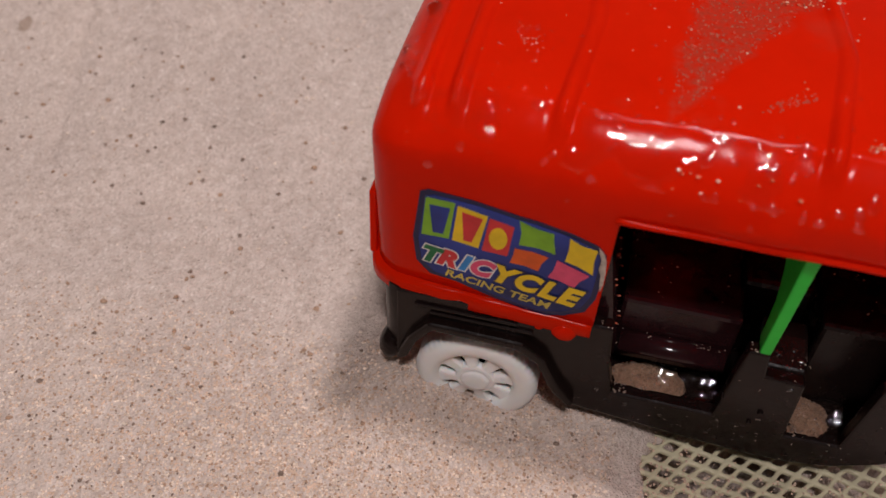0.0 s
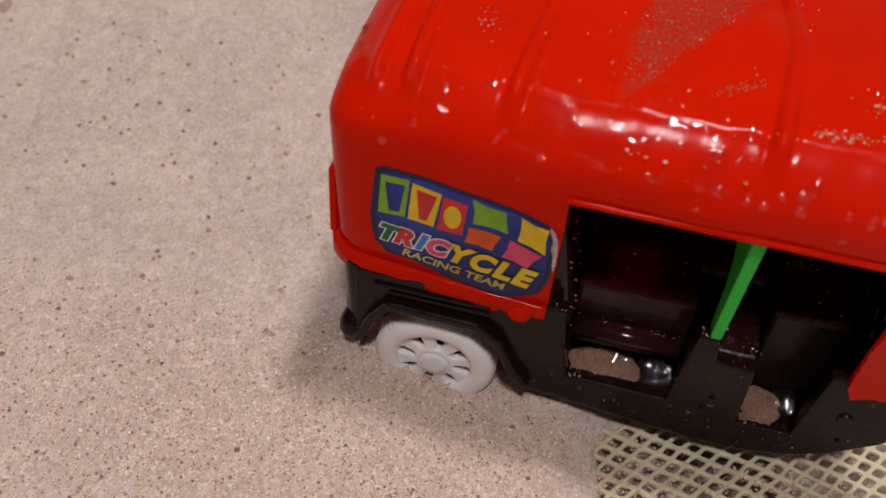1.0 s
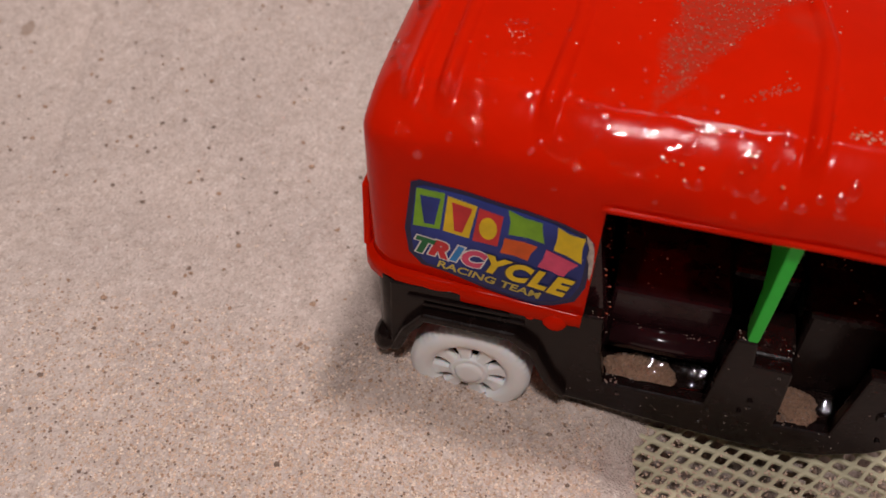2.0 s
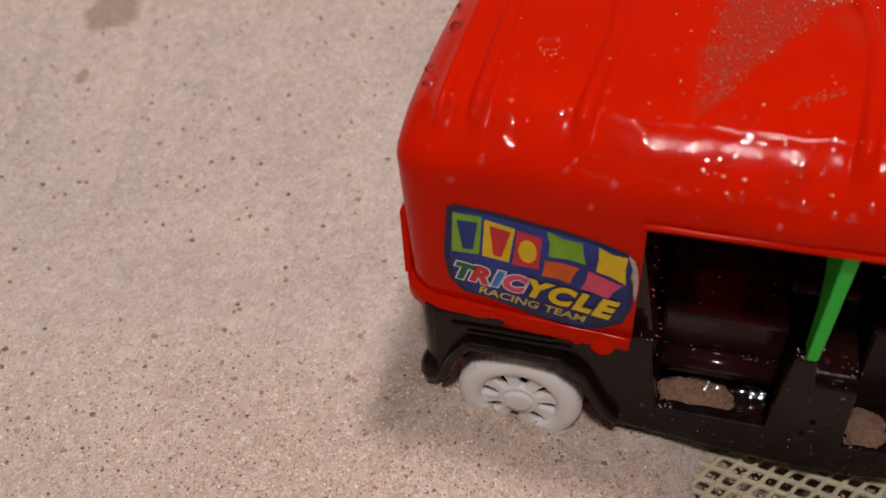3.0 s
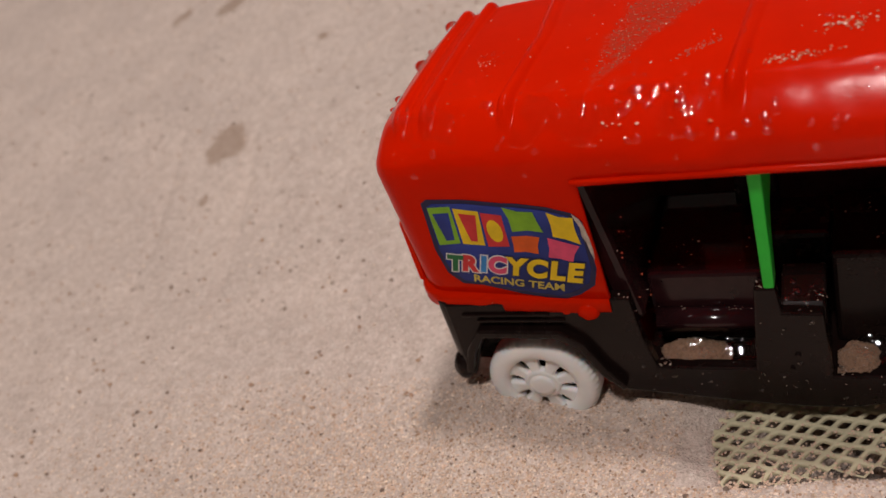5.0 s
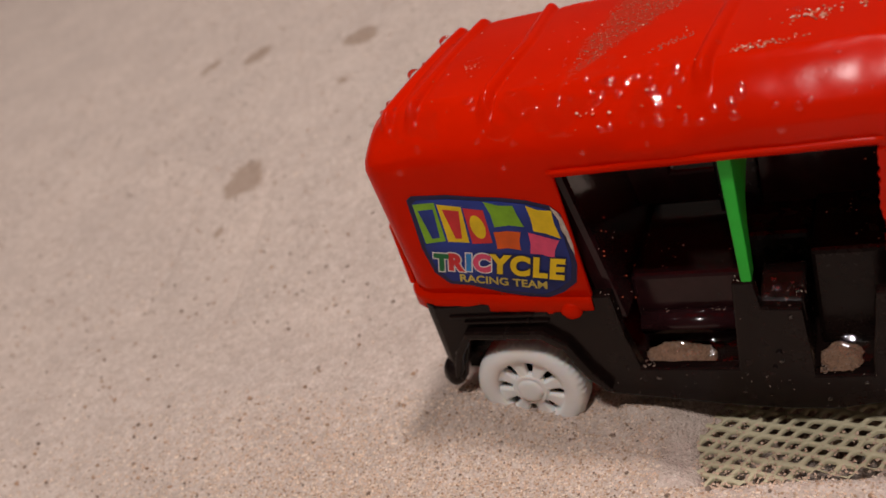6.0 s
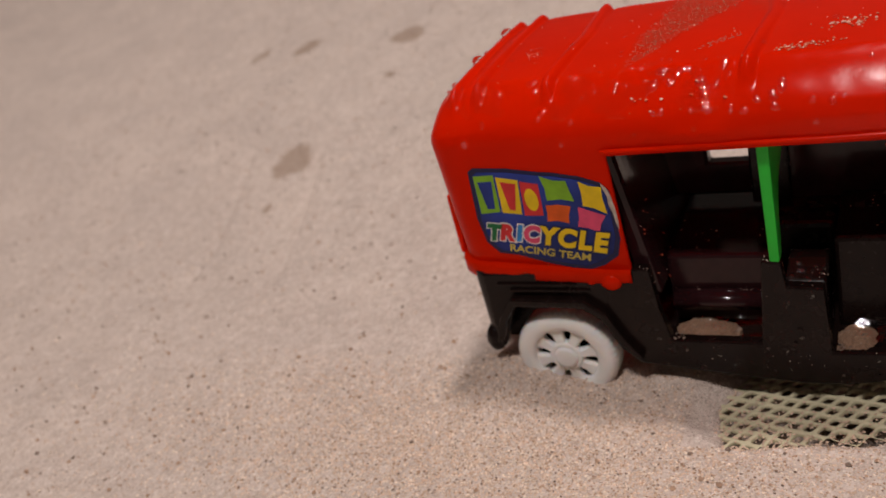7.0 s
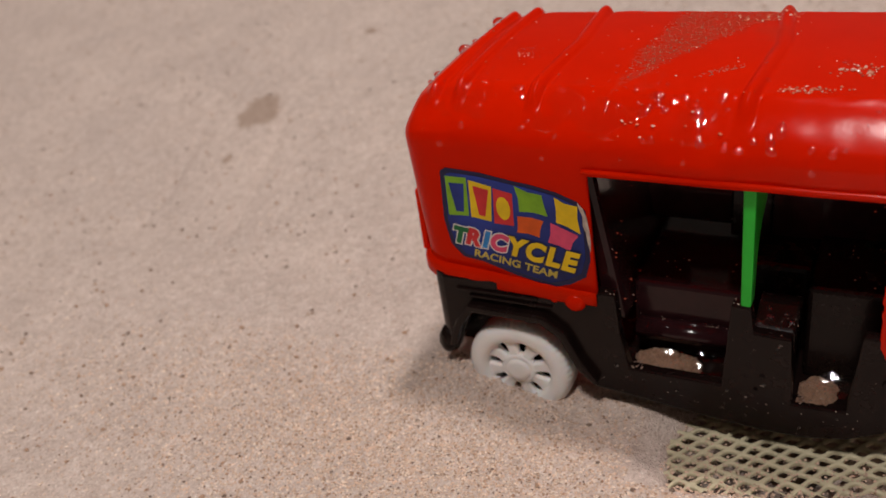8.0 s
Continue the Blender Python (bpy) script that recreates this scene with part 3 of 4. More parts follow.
    part("backrest", slab([(5.2, 4.5), (5.2, 7.9), (6.6, 7.9), (6.6, 5.55), (8.05, 5.55), (8.05, 7.9), (9.2, 7.9), (9.2, 4.5)], 4.6, 5.15), MAROON, toy, bevel=0.1)
    bm = bmesh.new()
    box(bm, 8.75, 12.6, 4.2, 5.6, 4.5, 8.3)
    part("backrest", bm, MAROON, toy, bevel=0.06)
    # added dark block, no seat part: covers the lit end of the backrest
    bm = bmesh.new()
    box(bm, 7.9, 9.0, 4.0, 5.7, 4.5, 7.3)
    part("backrest", bm, BLACK, toy, bevel=0.06)
    # added dark block: shuts out light in the gap between the benches
    bm = bmesh.new()
    box(bm, 8.55, 10.28, 2.6, 6.2, 1.85, 4.55)
    part("gap_block", bm, BLACK, toy, bevel=0.15)
    bm = bmesh.new()
    rows = [[bm.verts.new((x, y, z)) for y, z in ((0.6, 1.85), (0.6, 3.86), (0.72, 3.93), (1.2, 4.02), (1.5, 4.1), (2.0, 4.12), (2.0, 1.85))] for x in (9.12, 10.16)]
    for k in range(7):
        bm.faces.new((rows[0][k], rows[0][(k + 1) % 7], rows[1][(k + 1) % 7], rows[1][k]))
    bm.faces.new(rows[0])
    bm.faces.new(rows[1])
    part("step_block", bm, BLACK, toy, bevel=0.08)
    bm = bmesh.new()
    box(bm, 12.5, 13.2, 0.6, 2 * YC - 0.6, 1.7, 6.3)
    part("dashboard", bm, BLACK, toy, bevel=0.2)
    # green upright bracket
    bm = bmesh.new()
    rows = []
    for z, x0, x1, y0, y1 in ((4.62, 8.86, 9.06, 0.3, 0.6), (4.75, 8.84, 9.1, 0.28, 0.78), (6.0, 8.84, 9.12, 0.2, 0.85), (6.6, 8.84, 9.12, 0.16, 1.2), (7.3, 8.84, 9.13, 0.12, 2.5), (7.9, 8.84, 9.14, 0.08, 3.4), (8.3, 8.84, 9.14, 0.06, 3.6)):
        rows.append([bm.verts.new(p) for p in ((x0, y0, z), (x1, y0, z), (x1, y1, z), (x0, y1, z))])
    for r, s in zip(rows, rows[1:]):
        for k in range(4):
            bm.faces.new((r[k], r[(k + 1) % 4], s[(k + 1) % 4], s[k]))
    bm.faces.new(rows[0][::-1])
    bm.faces.new(rows[-1])
    part("bracket", bm, GREEN, toy, "bright green plastic upright bracket", bevel=0.04)


def build_wheel(toy, y_face, out):
    """out: -1 when the outer face looks to -y, 1 when it looks to +y."""
    m = Matrix.Translation((2.54, y_face, 1.27)) @ Matrix.Diagonal((1.09, -out, 1.09, 1))
    R = 1.48
    bm = bmesh.new()
    segs = 156
    prof = [(0.24, 0.88), (0.12, 0.90), (0.03, 0.96), (0.0, 1.08), (0.0, 1.22), (0.04, 1.34), (0.12, 1.43), (0.24, R), (0.80, R), (0.94, 1.40), (1.0, 1.25), (1.0, 0.88)]
    rows = []
    for k in range(segs):
        a = 2 * math.pi * k / segs
        row = []
        for i, (y, r) in enumerate(prof):
            if 6 <= i <= 8 and k % 3 == 0:
                r -= 0.045
            row.append(bm.verts.new(m @ Vector((r * math.cos(a), y, r * math.sin(a)))))
        rows.append(row)
    for k in range(segs):
        r, s = rows[k], rows[(k + 1) % segs]
        for i in range(len(prof)):
            j = (i + 1) % len(prof)
            bm.faces.new((r[i], r[j], s[j], s[i]))
    wheel = part("wheel", bm, WHITE, toy, "milky white plastic wheel with ribbed tread and spokes", smooth=True)
    n = 8
    for k in range(n):
        bm = bmesh.new()
        turn = m @ pose(0, 0, 0, 0, math.degrees(-2 * math.pi * (k + 0.3) / n), 0)
        rows = []
        for x, half, y in ((0.36, 0.13, 0.08), (0.60, 0.155, 0.13), (0.78, 0.20, 0.14), (0.93, 0.30, 0.12)):
            rows.append([bm.verts.new(turn @ Vector(p)) for p in ((x, y + 0.03, -half), (x, y, -half * 0.6), (x, y, half * 0.6), (x, y + 0.03, half), (x, y + 0.22, half), (x, y + 0.22, -half))])
        for r, q in zip(rows, rows[1:]):
            for i in range(6):
                bm.faces.new((r[i], r[(i + 1) % 6], q[(i + 1) % 6], q[i]))
        bm.faces.new(rows[0])
        bm.faces.new(rows[-1])
        part("spoke", bm, WHITE, wheel, bevel=0.04)
    bm = bmesh.new()
    prof = [(0.30, 0.50), (0.12, 0.49), (0.08, 0.45), (0.07, 0.38), (0.09, 0.35), (0.04, 0.33), (0.0, 0.30), (-0.01, 0.22), (-0.01, 0.0)]
    segs, rows = 36, []
    for k in range(segs):
        a = 2 * math.pi * k / segs
        rows.append([bm.verts.new(m @ Vector((r * math.cos(a), y, r * math.sin(a)))) for y, r in prof[:-1]])
    tip = bm.verts.new(m @ Vector((0, prof[-1][0], 0)))
    for k in range(segs):
        r, q = rows[k], rows[(k + 1) % segs]
        for i in range(len(prof) - 2):
            bm.faces.new((r[i], r[i + 1], q[i + 1], q[i]))
        bm.faces.new((r[-1], tip, q[-1]))
    part("hub", bm, WHITE, wheel, smooth=True)
    bm = bmesh.new()
    bmesh.ops.create_cone(bm, cap_ends=True, segments=32, radius1=0.97, radius2=0.97, depth=0.3, matrix=m @ pose(0, 0.66, 0, 90))
    part("drum", bm, BLACK, wheel)


def on_panel(x, z, lift):
    return Vector((x, side_y(x, z) - lift, z))


def patch(outline, lift, thick=0.012):
    """A thin flat piece that follows the side panel."""
    return slab(outline, lambda x, z: side_y(x, z) - lift, lambda x, z: side_y(x, z) - lift + thick)


def letters(text, size, at, base, shear, bold, lift, mat, parent, name, wide=1.0):
    """Built-in font, laid on the side panel from at = (x, z) along the direction base."""
    cu = bpy.data.curves.new(name, "FONT")
    cu.body, cu.size, cu.shear, cu.offset = text, size, shear, bold
    ob = bpy.data.objects.new(name, cu)
    scene.collection.objects.link(ob)
    bpy.context.view_layer.update()
    me = bpy.data.meshes.new_from_object(ob.evaluated_get(bpy.context.evaluated_depsgraph_get()))
    bpy.data.objects.remove(ob)
    bm = bmesh.new()
    bm.from_mesh(me)
    bpy.data.meshes.remove(me)
    c, s = math.cos(radians(base)), math.sin(radians(base))
    for v in bm.verts:
        u, w = v.co.x * wide, v.co.y
        v.co = on_panel(at[0] + u * c - w * s, at[1] + u * s + w * c, lift)
    bmesh.ops.solidify(bm, geom=bm.faces, thickness=0.004)
    part(name, bm, mat, parent)


def build_sticker(toy):
    edge = [(0.97, 7.86), (1.15, 7.98), (2.16, 7.95), (3.1, 7.81), (3.5, 7.78), (4.27, 7.64), (4.83, 7.42), (5.03, 7.15), (5.05, 6.46), (5.03, 5.58), (4.86, 5.0), (4.41, 4.68),
            (3.87, 4.47), (2.8, 4.67), (1.81, 4.97), (1.2, 5.03), (0.88, 5.43), (0.8, 6.26)]
    sticker = part("sticker", patch(edge, 0.022), S_DARK, toy, "wet dark blue sticker with coloured boxes, flags and lettering")
    cx, cz = 2.95, 6.3
    part("field", patch([(cx + (x - cx) * 0.94, cz + (z - cz) * 0.92) for x, z in edge], 0.028), S_BLUE, sticker)
    quads = (
        ("box", [(1.10, 7.72), (1.74, 7.74), (1.63, 6.50), (1.00, 6.44)], S_GREEN, 0.034),
        ("box", [(1.80, 7.68), (2.46, 7.56), (2.30, 6.42), (1.70, 6.48)], S_YELLOW, 0.034),
        ("box", [(2.50, 7.52), (3.04, 7.42), (2.96, 6.38), (2.38, 6.38)], S_RED, 0.034),
        ("wedge", [(1.18, 7.52), (1.64, 7.54), (1.50, 6.62), (1.26, 6.60)], S_BLUE, 0.040),
        ("wedge", [(1.90, 7.52), (2.36, 7.44), (2.14, 6.56), (1.96, 6.58)], S_RED, 0.040),
        ("disc", [(2.72 + 0.20 * math.cos(q) + 0.03 * math.sin(q), 6.91 + 0.37 * math.sin(q) - 0.04 * math.cos(q)) for q in (k * math.pi / 8 for k in range(16))], S_YELLOW, 0.040),
        ("flag", [(3.13, 7.68), (3.5, 7.53), (3.88, 7.50), (3.91, 7.2), (3.98, 6.85), (3.6, 6.92), (3.18, 6.88), (3.2, 7.3)], S_GREEN, 0.034),
        ("flag", [(4.22, 7.48), (4.5, 7.33), (4.83, 7.28), (4.80, 6.9), (4.84, 6.42), (4.5, 6.62), (4.20, 6.70), (4.24, 7.1)], S_YELLOW, 0.034),
        ("flag", [(3.10, 6.72), (3.5, 6.74), (3.84, 6.68), (3.72, 6.4), (3.67, 6.12), (3.35, 6.2), (3.03, 6.18), (3.08, 6.45)], S_ORANGE, 0.034),
        ("flag", [(4.04, 6.66), (4.4, 6.52), (4.78, 6.36), (4.60, 6.1), (4.50, 5.82), (4.2, 5.96), (3.90, 6.0), (4.0, 6.3)], S_PINK, 0.034),
    )
    for name, quad, mat, lift in quads:
        part(name, patch(quad, lift), mat, sticker)
    # torn, lifted edge
    part("peel", patch([(4.84, 7.40), (4.97, 7.24), (5.05, 7.0), (5.09, 6.6), (5.10, 6.2), (5.07, 5.9), (5.02, 6.15), (5.0, 6.5), (4.93, 6.7), (4.95, 7.0), (4.88, 7.2)], 0.052, 0.02), S_TORN, sticker, "torn whitish sticker edge")
    # the long word: each letter on a wider dark or white shadow of itself
    word = (("T", 0.95, 5.50, 0.80, S_LEAF, S_WHITE), ("R", 1.36, 5.49, 0.80, S_RED, S_WHITE), ("I", 1.88, 5.46, 0.80, S_SKY, S_WHITE), ("C", 2.10, 5.44, 0.82, S_PINK, S_WHITE),
            ("Y", 2.62, 5.36, 0.88, S_YELLOW, S_DARK), ("C", 3.13, 5.29, 0.90, S_YELLOW, S_DARK), ("L", 3.73, 5.20, 0.92, S_YELLOW, S_DARK), ("E", 4.17, 5.13, 0.94, S_YELLOW, S_DARK))
    for ch, x, z, size, mat, back in word:
        letters(ch, size * 0.95, (x, z + 0.07), -7, 0.24, 0.088, 0.040, back, sticker, "letter_back", 0.88)
        letters(ch, size * 0.95, (x, z + 0.07), -7, 0.24, 0.048, 0.046, mat, sticker, "letter", 0.88)
    letters("RACING TEAM", 0.36, (1.55, 5.14), -7.2, 0.12, 0.008, 0.048, S_KHAKI, sticker, "lettering", 1.06)


def build_toy():
    toy = holder("toy_tricycle", "red and black plastic toy auto rickshaw sunk in sand", "toy car")
    build_shell(toy)
    build_body(toy)
    build_wheel(toy, 0.26, -1)
    build_wheel(toy, 2 * YC - 0.26, 1)
    build_sticker(toy)
    return toy


build_toy()


# ---- loose sand and water ----
@functools.lru_cache(maxsize=None)
def section(x):
    return half_profile(x)


def on_shell(x, k):
    """A place on the near half of the shell and its outward normal; k runs along the section from 0 at the lower edge to 1 at mid-roof."""
    def at(x, k):
        pts = section(round(x, 2))
        f = k * (len(pts) - 1)
        i = min(int(f), len(pts) - 2)
        (y0, z0), (y1, z1) = pts[i], pts[i + 1]
        return Vector((x, y0 + (y1 - y0) * (f - i), z0 + (z1 - z0) * (f - i)))
    here = at(x, k)
    u = at(x + 0.05, k) - at(x - 0.05, k)
    v = at(x, min(1.0, k + 0.01)) - at(x, max(0.0, k - 0.01))
    n = u.cross(v).normalized()
    return here, -n if n.z < 0 or (abs(n.z) < 0.3 and n.y > 0) else n


def roof_spot(x, y):
    """The same for a place given by x and y on the roof."""
    yy = y if y <= YC else 2 * YC - y
    pts = section(round(x, 2))[7:]
    i = next((i for i in range(len(pts) - 1) if pts[i + 1][0] >= yy), len(pts) - 2)
    (y0, z0), (y1, z1) = pts[i], pts[i + 1]
    f = max(0.0, min(1.0, (yy - y0) / max(1e-6, y1 - y0)))
    n = Vector((0, z0 - z1, y1 - y0)).normalized()
    return Vector((x, y0 + (y1 - y0) * f if y <= YC else 2 * YC - (y0 + (y1 - y0) * f), z0 + (z1 - z0) * f)), n if y <= YC else Vector((0, -n.y, n.z))


def turned(n, angle):
    return n.to_track_quat("Z", "Y").to_matrix() @ Matrix.Rotation(angle, 3, "Z")


def tiny(verts, faces, x, y, z, r):
    """A cheap twelve-sided grain added to the lists."""
    b = len(verts)
    a = rnd.uniform(0, 6.28)
    for k in range(6):
        q = r * rnd.uniform(0.6, 1.25)
        verts.append(((x + q * math.cos(a + k * 1.047)) * CM, (y + q * math.sin(a + k * 1.047)) * CM, (z + rnd.uniform(-0.25, 0.25) * r) * CM))
    verts.append(((x + rnd.uniform(-0.3, 0.3) * r) * CM, (y + rnd.uniform(-0.3, 0.3) * r) * CM, (z + r * 0.75) * CM))
    verts.append((x * CM, y * CM, (z - r * 0.75) * CM))
    for k in range(6):
        faces.append((b + k, b + (k + 1) % 6, b + 6))
        faces.append((b + (k + 1) % 6, b + k, b + 7))


def scatter(name, label, mat, spots, category="grit"):
    verts, faces = [], []
    for x, y, z, r in spots:
        tiny(verts, faces, x, y, z, r)
    me = bpy.data.meshes.new(name)
    me.from_pydata(verts, [], faces)
    me.materials.append(mat)
    tagged(new(name, me), label, category, kind="stuff")


def grains(name, label, count, mat, lo, hi, area):
    x0, x1, y0, y1 = area
    spots = []
    for _ in range(count):
        x, y = rnd.uniform(x0, x1), y0 + (y1 - y0) * rnd.random() ** 1.2
        if on_net(x, y):
            continue
        r = lo + (hi - lo) * rnd.random() ** 4
        spots.append((x, y, ground_z(x, y) + r * 0.35, r))
    scatter(name, label, mat, spots)


grains("dark_grit", "dark grey specks of grit strewn over the sand", 2300, GRAIN_DARK, 0.018, 0.095, (-34, 16, -9, 38))
grains("brown_grit", "brown specks of grit strewn over the sand", 5200, GRAIN_BROWN, 0.02, 0.10, (-40, 16, -9, 45))
grains("pale_grit", "pale shining quartz grains strewn over the sand", 5200, GRAIN_LIGHT, 0.018, 0.08, (-40, 16, -9, 45))


def coarse(name, count, mat, label):
    """Coarser grains lying where the sand was stirred up beside the toy."""
    spots = []
    for _ in range(count):
        x, y = rnd.gauss(1.5, 7.0), rnd.gauss(-2.8, 2.4)
        if on_net(x, y) or y > 1.5:
            continue
        r = rnd.uniform(0.02, 0.05)
        spots.append((x, y, ground_z(x, y) + r * 0.2, r))
    scatter(name, label, mat, spots, "sand")


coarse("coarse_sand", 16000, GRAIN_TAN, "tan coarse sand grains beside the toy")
coarse("coarse_quartz", 8500, GRAIN_LIGHT, "pale coarse quartz grains beside the toy")
coarse("coarse_dark_grit", 800, GRAIN_DARK, "dark coarse grit beside the toy")
coarse("coarse_grit", 2800, GRAIN_BROWN, "brown coarse grit beside the toy")


def build_roof_grit():
    spots, film = [], []

    def cluster(n, x, y, wx, wy, lo, hi):
        for _ in range(n):
            px, py = rnd.gauss(x, wx), rnd.gauss(y, wy)
            r = rnd.uniform(lo, hi)
            if not 0.3 < px < 13.2:
                continue
            here, nn = roof_spot(px, max(0.0, py))
            here = here + nn * r * 0.4
            spots.append((here.x, here.y, here.z, r))

    cluster(7, 6.3, 0.25, 0.3, 0.18, 0.03, 0.06)
    cluster(3, 7.2, 0.3, 0.3, 0.2, 0.04, 0.06)
    cluster(2, 8.37, 0.1, 0.06, 0.03, 0.05, 0.07)
    cluster(44, 9.9, 1.15, 0.27, 0.09, 0.014, 0.05)
    cluster(12, 10.3, 1.25, 0.25, 0.05, 0.02, 0.05)
    cluster(44, 11.0, 2.2, 0.26, 0.16, 0.016, 0.06)
    cluster(12, 11.9, 2.35, 0.4, 0.08, 0.02, 0.06)
    cluster(14, 2.6, 2.6, 0.2, 0.12, 0.012, 0.03)
    cluster(40, 8.4, 5.9, 0.6, 0.3, 0.02, 0.05)
    cluster(50, 6.5, 2.5, 3.5, 1.6, 0.015, 0.035)
    for _ in range(420):
        y = 1.4 + 5.2 * rnd.random() ** 0.7
        px = rnd.uniform(5.5 + 0.06 * y, 5.15 + 0.58 * y)
        here, nn = roof_spot(px, y)
        film.append((here.x, here.y, here.z + 0.005, rnd.uniform(0.012, 0.028)))
    for _ in range(60):
        f = rnd.random()
        here, nn = roof_spot(7.45 + 0.9 * f + rnd.gauss(0, 0.07), 1.75 + 0.6 * f + rnd.gauss(0, 0.07))
        film.append((here.x, here.y, here.z + 0.005, rnd.uniform(0.012, 0.028)))
    scatter("roof_dust", "brownish sand dust dried in a wedge on the roof", DUST, film, "sand")
    scatter("roof_sand", "amber sand crumbs stuck on the wet red roof", GRAIN_AMBER, [q for i, q in enumerate(spots) if i % 3], "sand")
    scatter("roof_quartz", "pale quartz crumbs stuck on the wet red roof", GRAIN_ROSE, spots[::3], "sand")


def build_drops():
    """Water drops: low domes on the shell, larger beads along edges."""
    places = []
    for _ in range(56):
        x, k = 0.6 + 11.5 * rnd.random() ** 1.5, rnd.uniform(0.36, 0.95)
        places.append((*on_shell(x, k), 0.03 + 0.07 * rnd.random() ** 2, rnd.uniform(0.9, 1.5)))
    for _ in range(14):
        x, k = rnd.uniform(3.2, 9.6), rnd.uniform(0.37, 0.55)
        places.append((*on_shell(x, k), rnd.uniform(0.04, 0.12), rnd.uniform(1.0, 1.7)))
    for _ in range(16):
        places.append((*roof_spot(rnd.gauss(0.32, 0.07), rnd.uniform(1.2, 3.4)), rnd.uniform(0.04, 0.09), rnd.uniform(1.0, 1.4)))
    for _ in range(34):
        places.append((*roof_spot(rnd.uniform(1.9, 3.3), rnd.uniform(1.0, 3.4)), 0.02 + 0.035 * rnd.random() ** 2, rnd.uniform(1.0, 1.5)))
    for _ in range(16):
        places.append((*roof_spot(rnd.uniform(4.2, 9.6), rnd.uniform(0.35, 1.3)), 0.025 + 0.045 * rnd.random() ** 2, rnd.uniform(1.0, 1.5)))
    for _ in range(9):
        x, k = rnd.gauss(6.4, 1.5), rnd.uniform(0.40, 0.58)
        places.append((*on_shell(x, k), rnd.uniform(0.08, 0.14), rnd.uniform(1.1, 2.0)))
    for x, k, r in ((1.12, 0.2, 0.1), (4.0, 0.16, 0.06), (7.5, 0.24, 0.07), (10.3, 0.22, 0.08), (6.0, 0.215, 0.06)):
        places.append((*on_shell(x, k), r, 1.1))
    first = None
    for here, n, r, long in places:
        if first is None:
            bm = bmesh.new()
            blob(bm, 0, 0, 0, 1, 1, 0.42, 0.12, 14, 10)
            bmesh.ops.delete(bm, geom=[v for v in bm.verts if v.co.z < -0.09], context="VERTS")
            first = tagged(part("water_drop", bm, DROP, smooth=True), "clear water drop on the wet red roof", "water drop", "water drops on the roof")
            mesh = first.data
        ob = first if here is places[0][0] else new("water_drop", mesh)
        tagged(ob, "clear water drop on the wet red roof", "water drop", "water drops on the roof")
        m = turned(n, rnd.uniform(0, 6.28)).to_4x4()
        ob.matrix_basis = Matrix.Translation((here + n * r * 0.08) * CM) @ m @ Matrix.Diagonal((r * long, r, r, 1))
    # small drops on the black side, the steps and the seat
    spots = []
    for _ in range(46):
        x, z = rnd.uniform(4.9, 13.0), 1.1 + 3.2 * rnd.random() ** 1.2
        if any(a < x < b and z > c for a, b, c in ((5.6, 8.7, 2.0), (10.0, 11.8, 1.8))):
            continue
        spots.append((Vector((x, 0.245, z)), Vector((0, -1, 0))))
    for _ in range(24):
        x0, x1, y0, y1, z = rnd.choice(((9.2, 10.1, 0.75, 1.5, 4.03), (9.25, 10.1, 0.3, 0.58, 3.955), (8.66, 9.05, 0.3, 0.58, 4.725), (5.95, 8.45, 1.4, 1.56, 3.085), (5.9, 8.5, 1.7, 2.8, 4.155)))
        spots.append((Vector((rnd.uniform(x0, x1), rnd.uniform(y0, y1), z)), Vector((0, -0.1, 1)).normalized()))
    small = len(spots)
    for x, y in ((9.28, 0.82), (9.5, 1.05), (9.72, 0.7), (9.85, 1.2), (9.4, 1.35), (10.02, 0.95)):
        spots.append((Vector((x, y, 3.92 + 0.16 * (y - 0.7))), Vector((0, -0.15, 1)).normalized()))
    for k, (here, n) in enumerate(spots):
        ob = new("water_drop", mesh)
        tagged(ob, "tiny clear water drop on the black plastic body" if k < small else "broad flat water drop on the black step", "water drop", "water drops on the body")
        r = 0.02 + 0.05 * rnd.random() ** 2 if k < small else rnd.uniform(0.07, 0.12)
        ob.matrix_basis = Matrix.Translation(here * CM) @ turned(n, rnd.uniform(0, 6.28)).to_4x4() @ Matrix.Diagonal((r * 1.2, r, r * 1.3, 1))
    for _ in range(22):
        x = rnd.uniform(0.9, 5.0)
        ob = new("water_drop", mesh)
        tagged(ob, "tiny clear water drop on the red lower rim", "water drop", "water drops on the rim")
        r, up = rnd.uniform(0.025, 0.06), rnd.choice((4.25, 4.4, 4.62))
        here = Vector((x, side_y(x, up) - (0.05 + 0.028 * (5.1 - x) if up < 4.5 else 0.01), up))
        ob.matrix_basis = Matrix.Translation(here * CM) @ turned(Vector((0, -1, 0.3)).normalized(), rnd.uniform(0, 6.28)).to_4x4() @ Matrix.Diagonal((r, r, r * 1.4, 1))
    bm = bmesh.new()
    blob(bm, 0, 0, 0, 1, 1, 0.5, 0.1, 14, 10)
    sample = part("water_bead", bm, BEAD, smooth=True)
    mesh = sample.data
    bpy.data.objects.remove(sample)
    # the big ones on the rear roof corner
    for x, y, r in ((0.34, 3.75, 0.19), (0.6, 5.75, 0.2), (0.1, 5.0, 0.1), (0.06, 2.45, 0.12), (0.12, 1.85, 0.08)):
        here, n = roof_spot(x, y)
        bead = new("water_bead", mesh)
        tagged(bead, "large water bead on the rear roof edge", "water drop", "water beads on the edge")
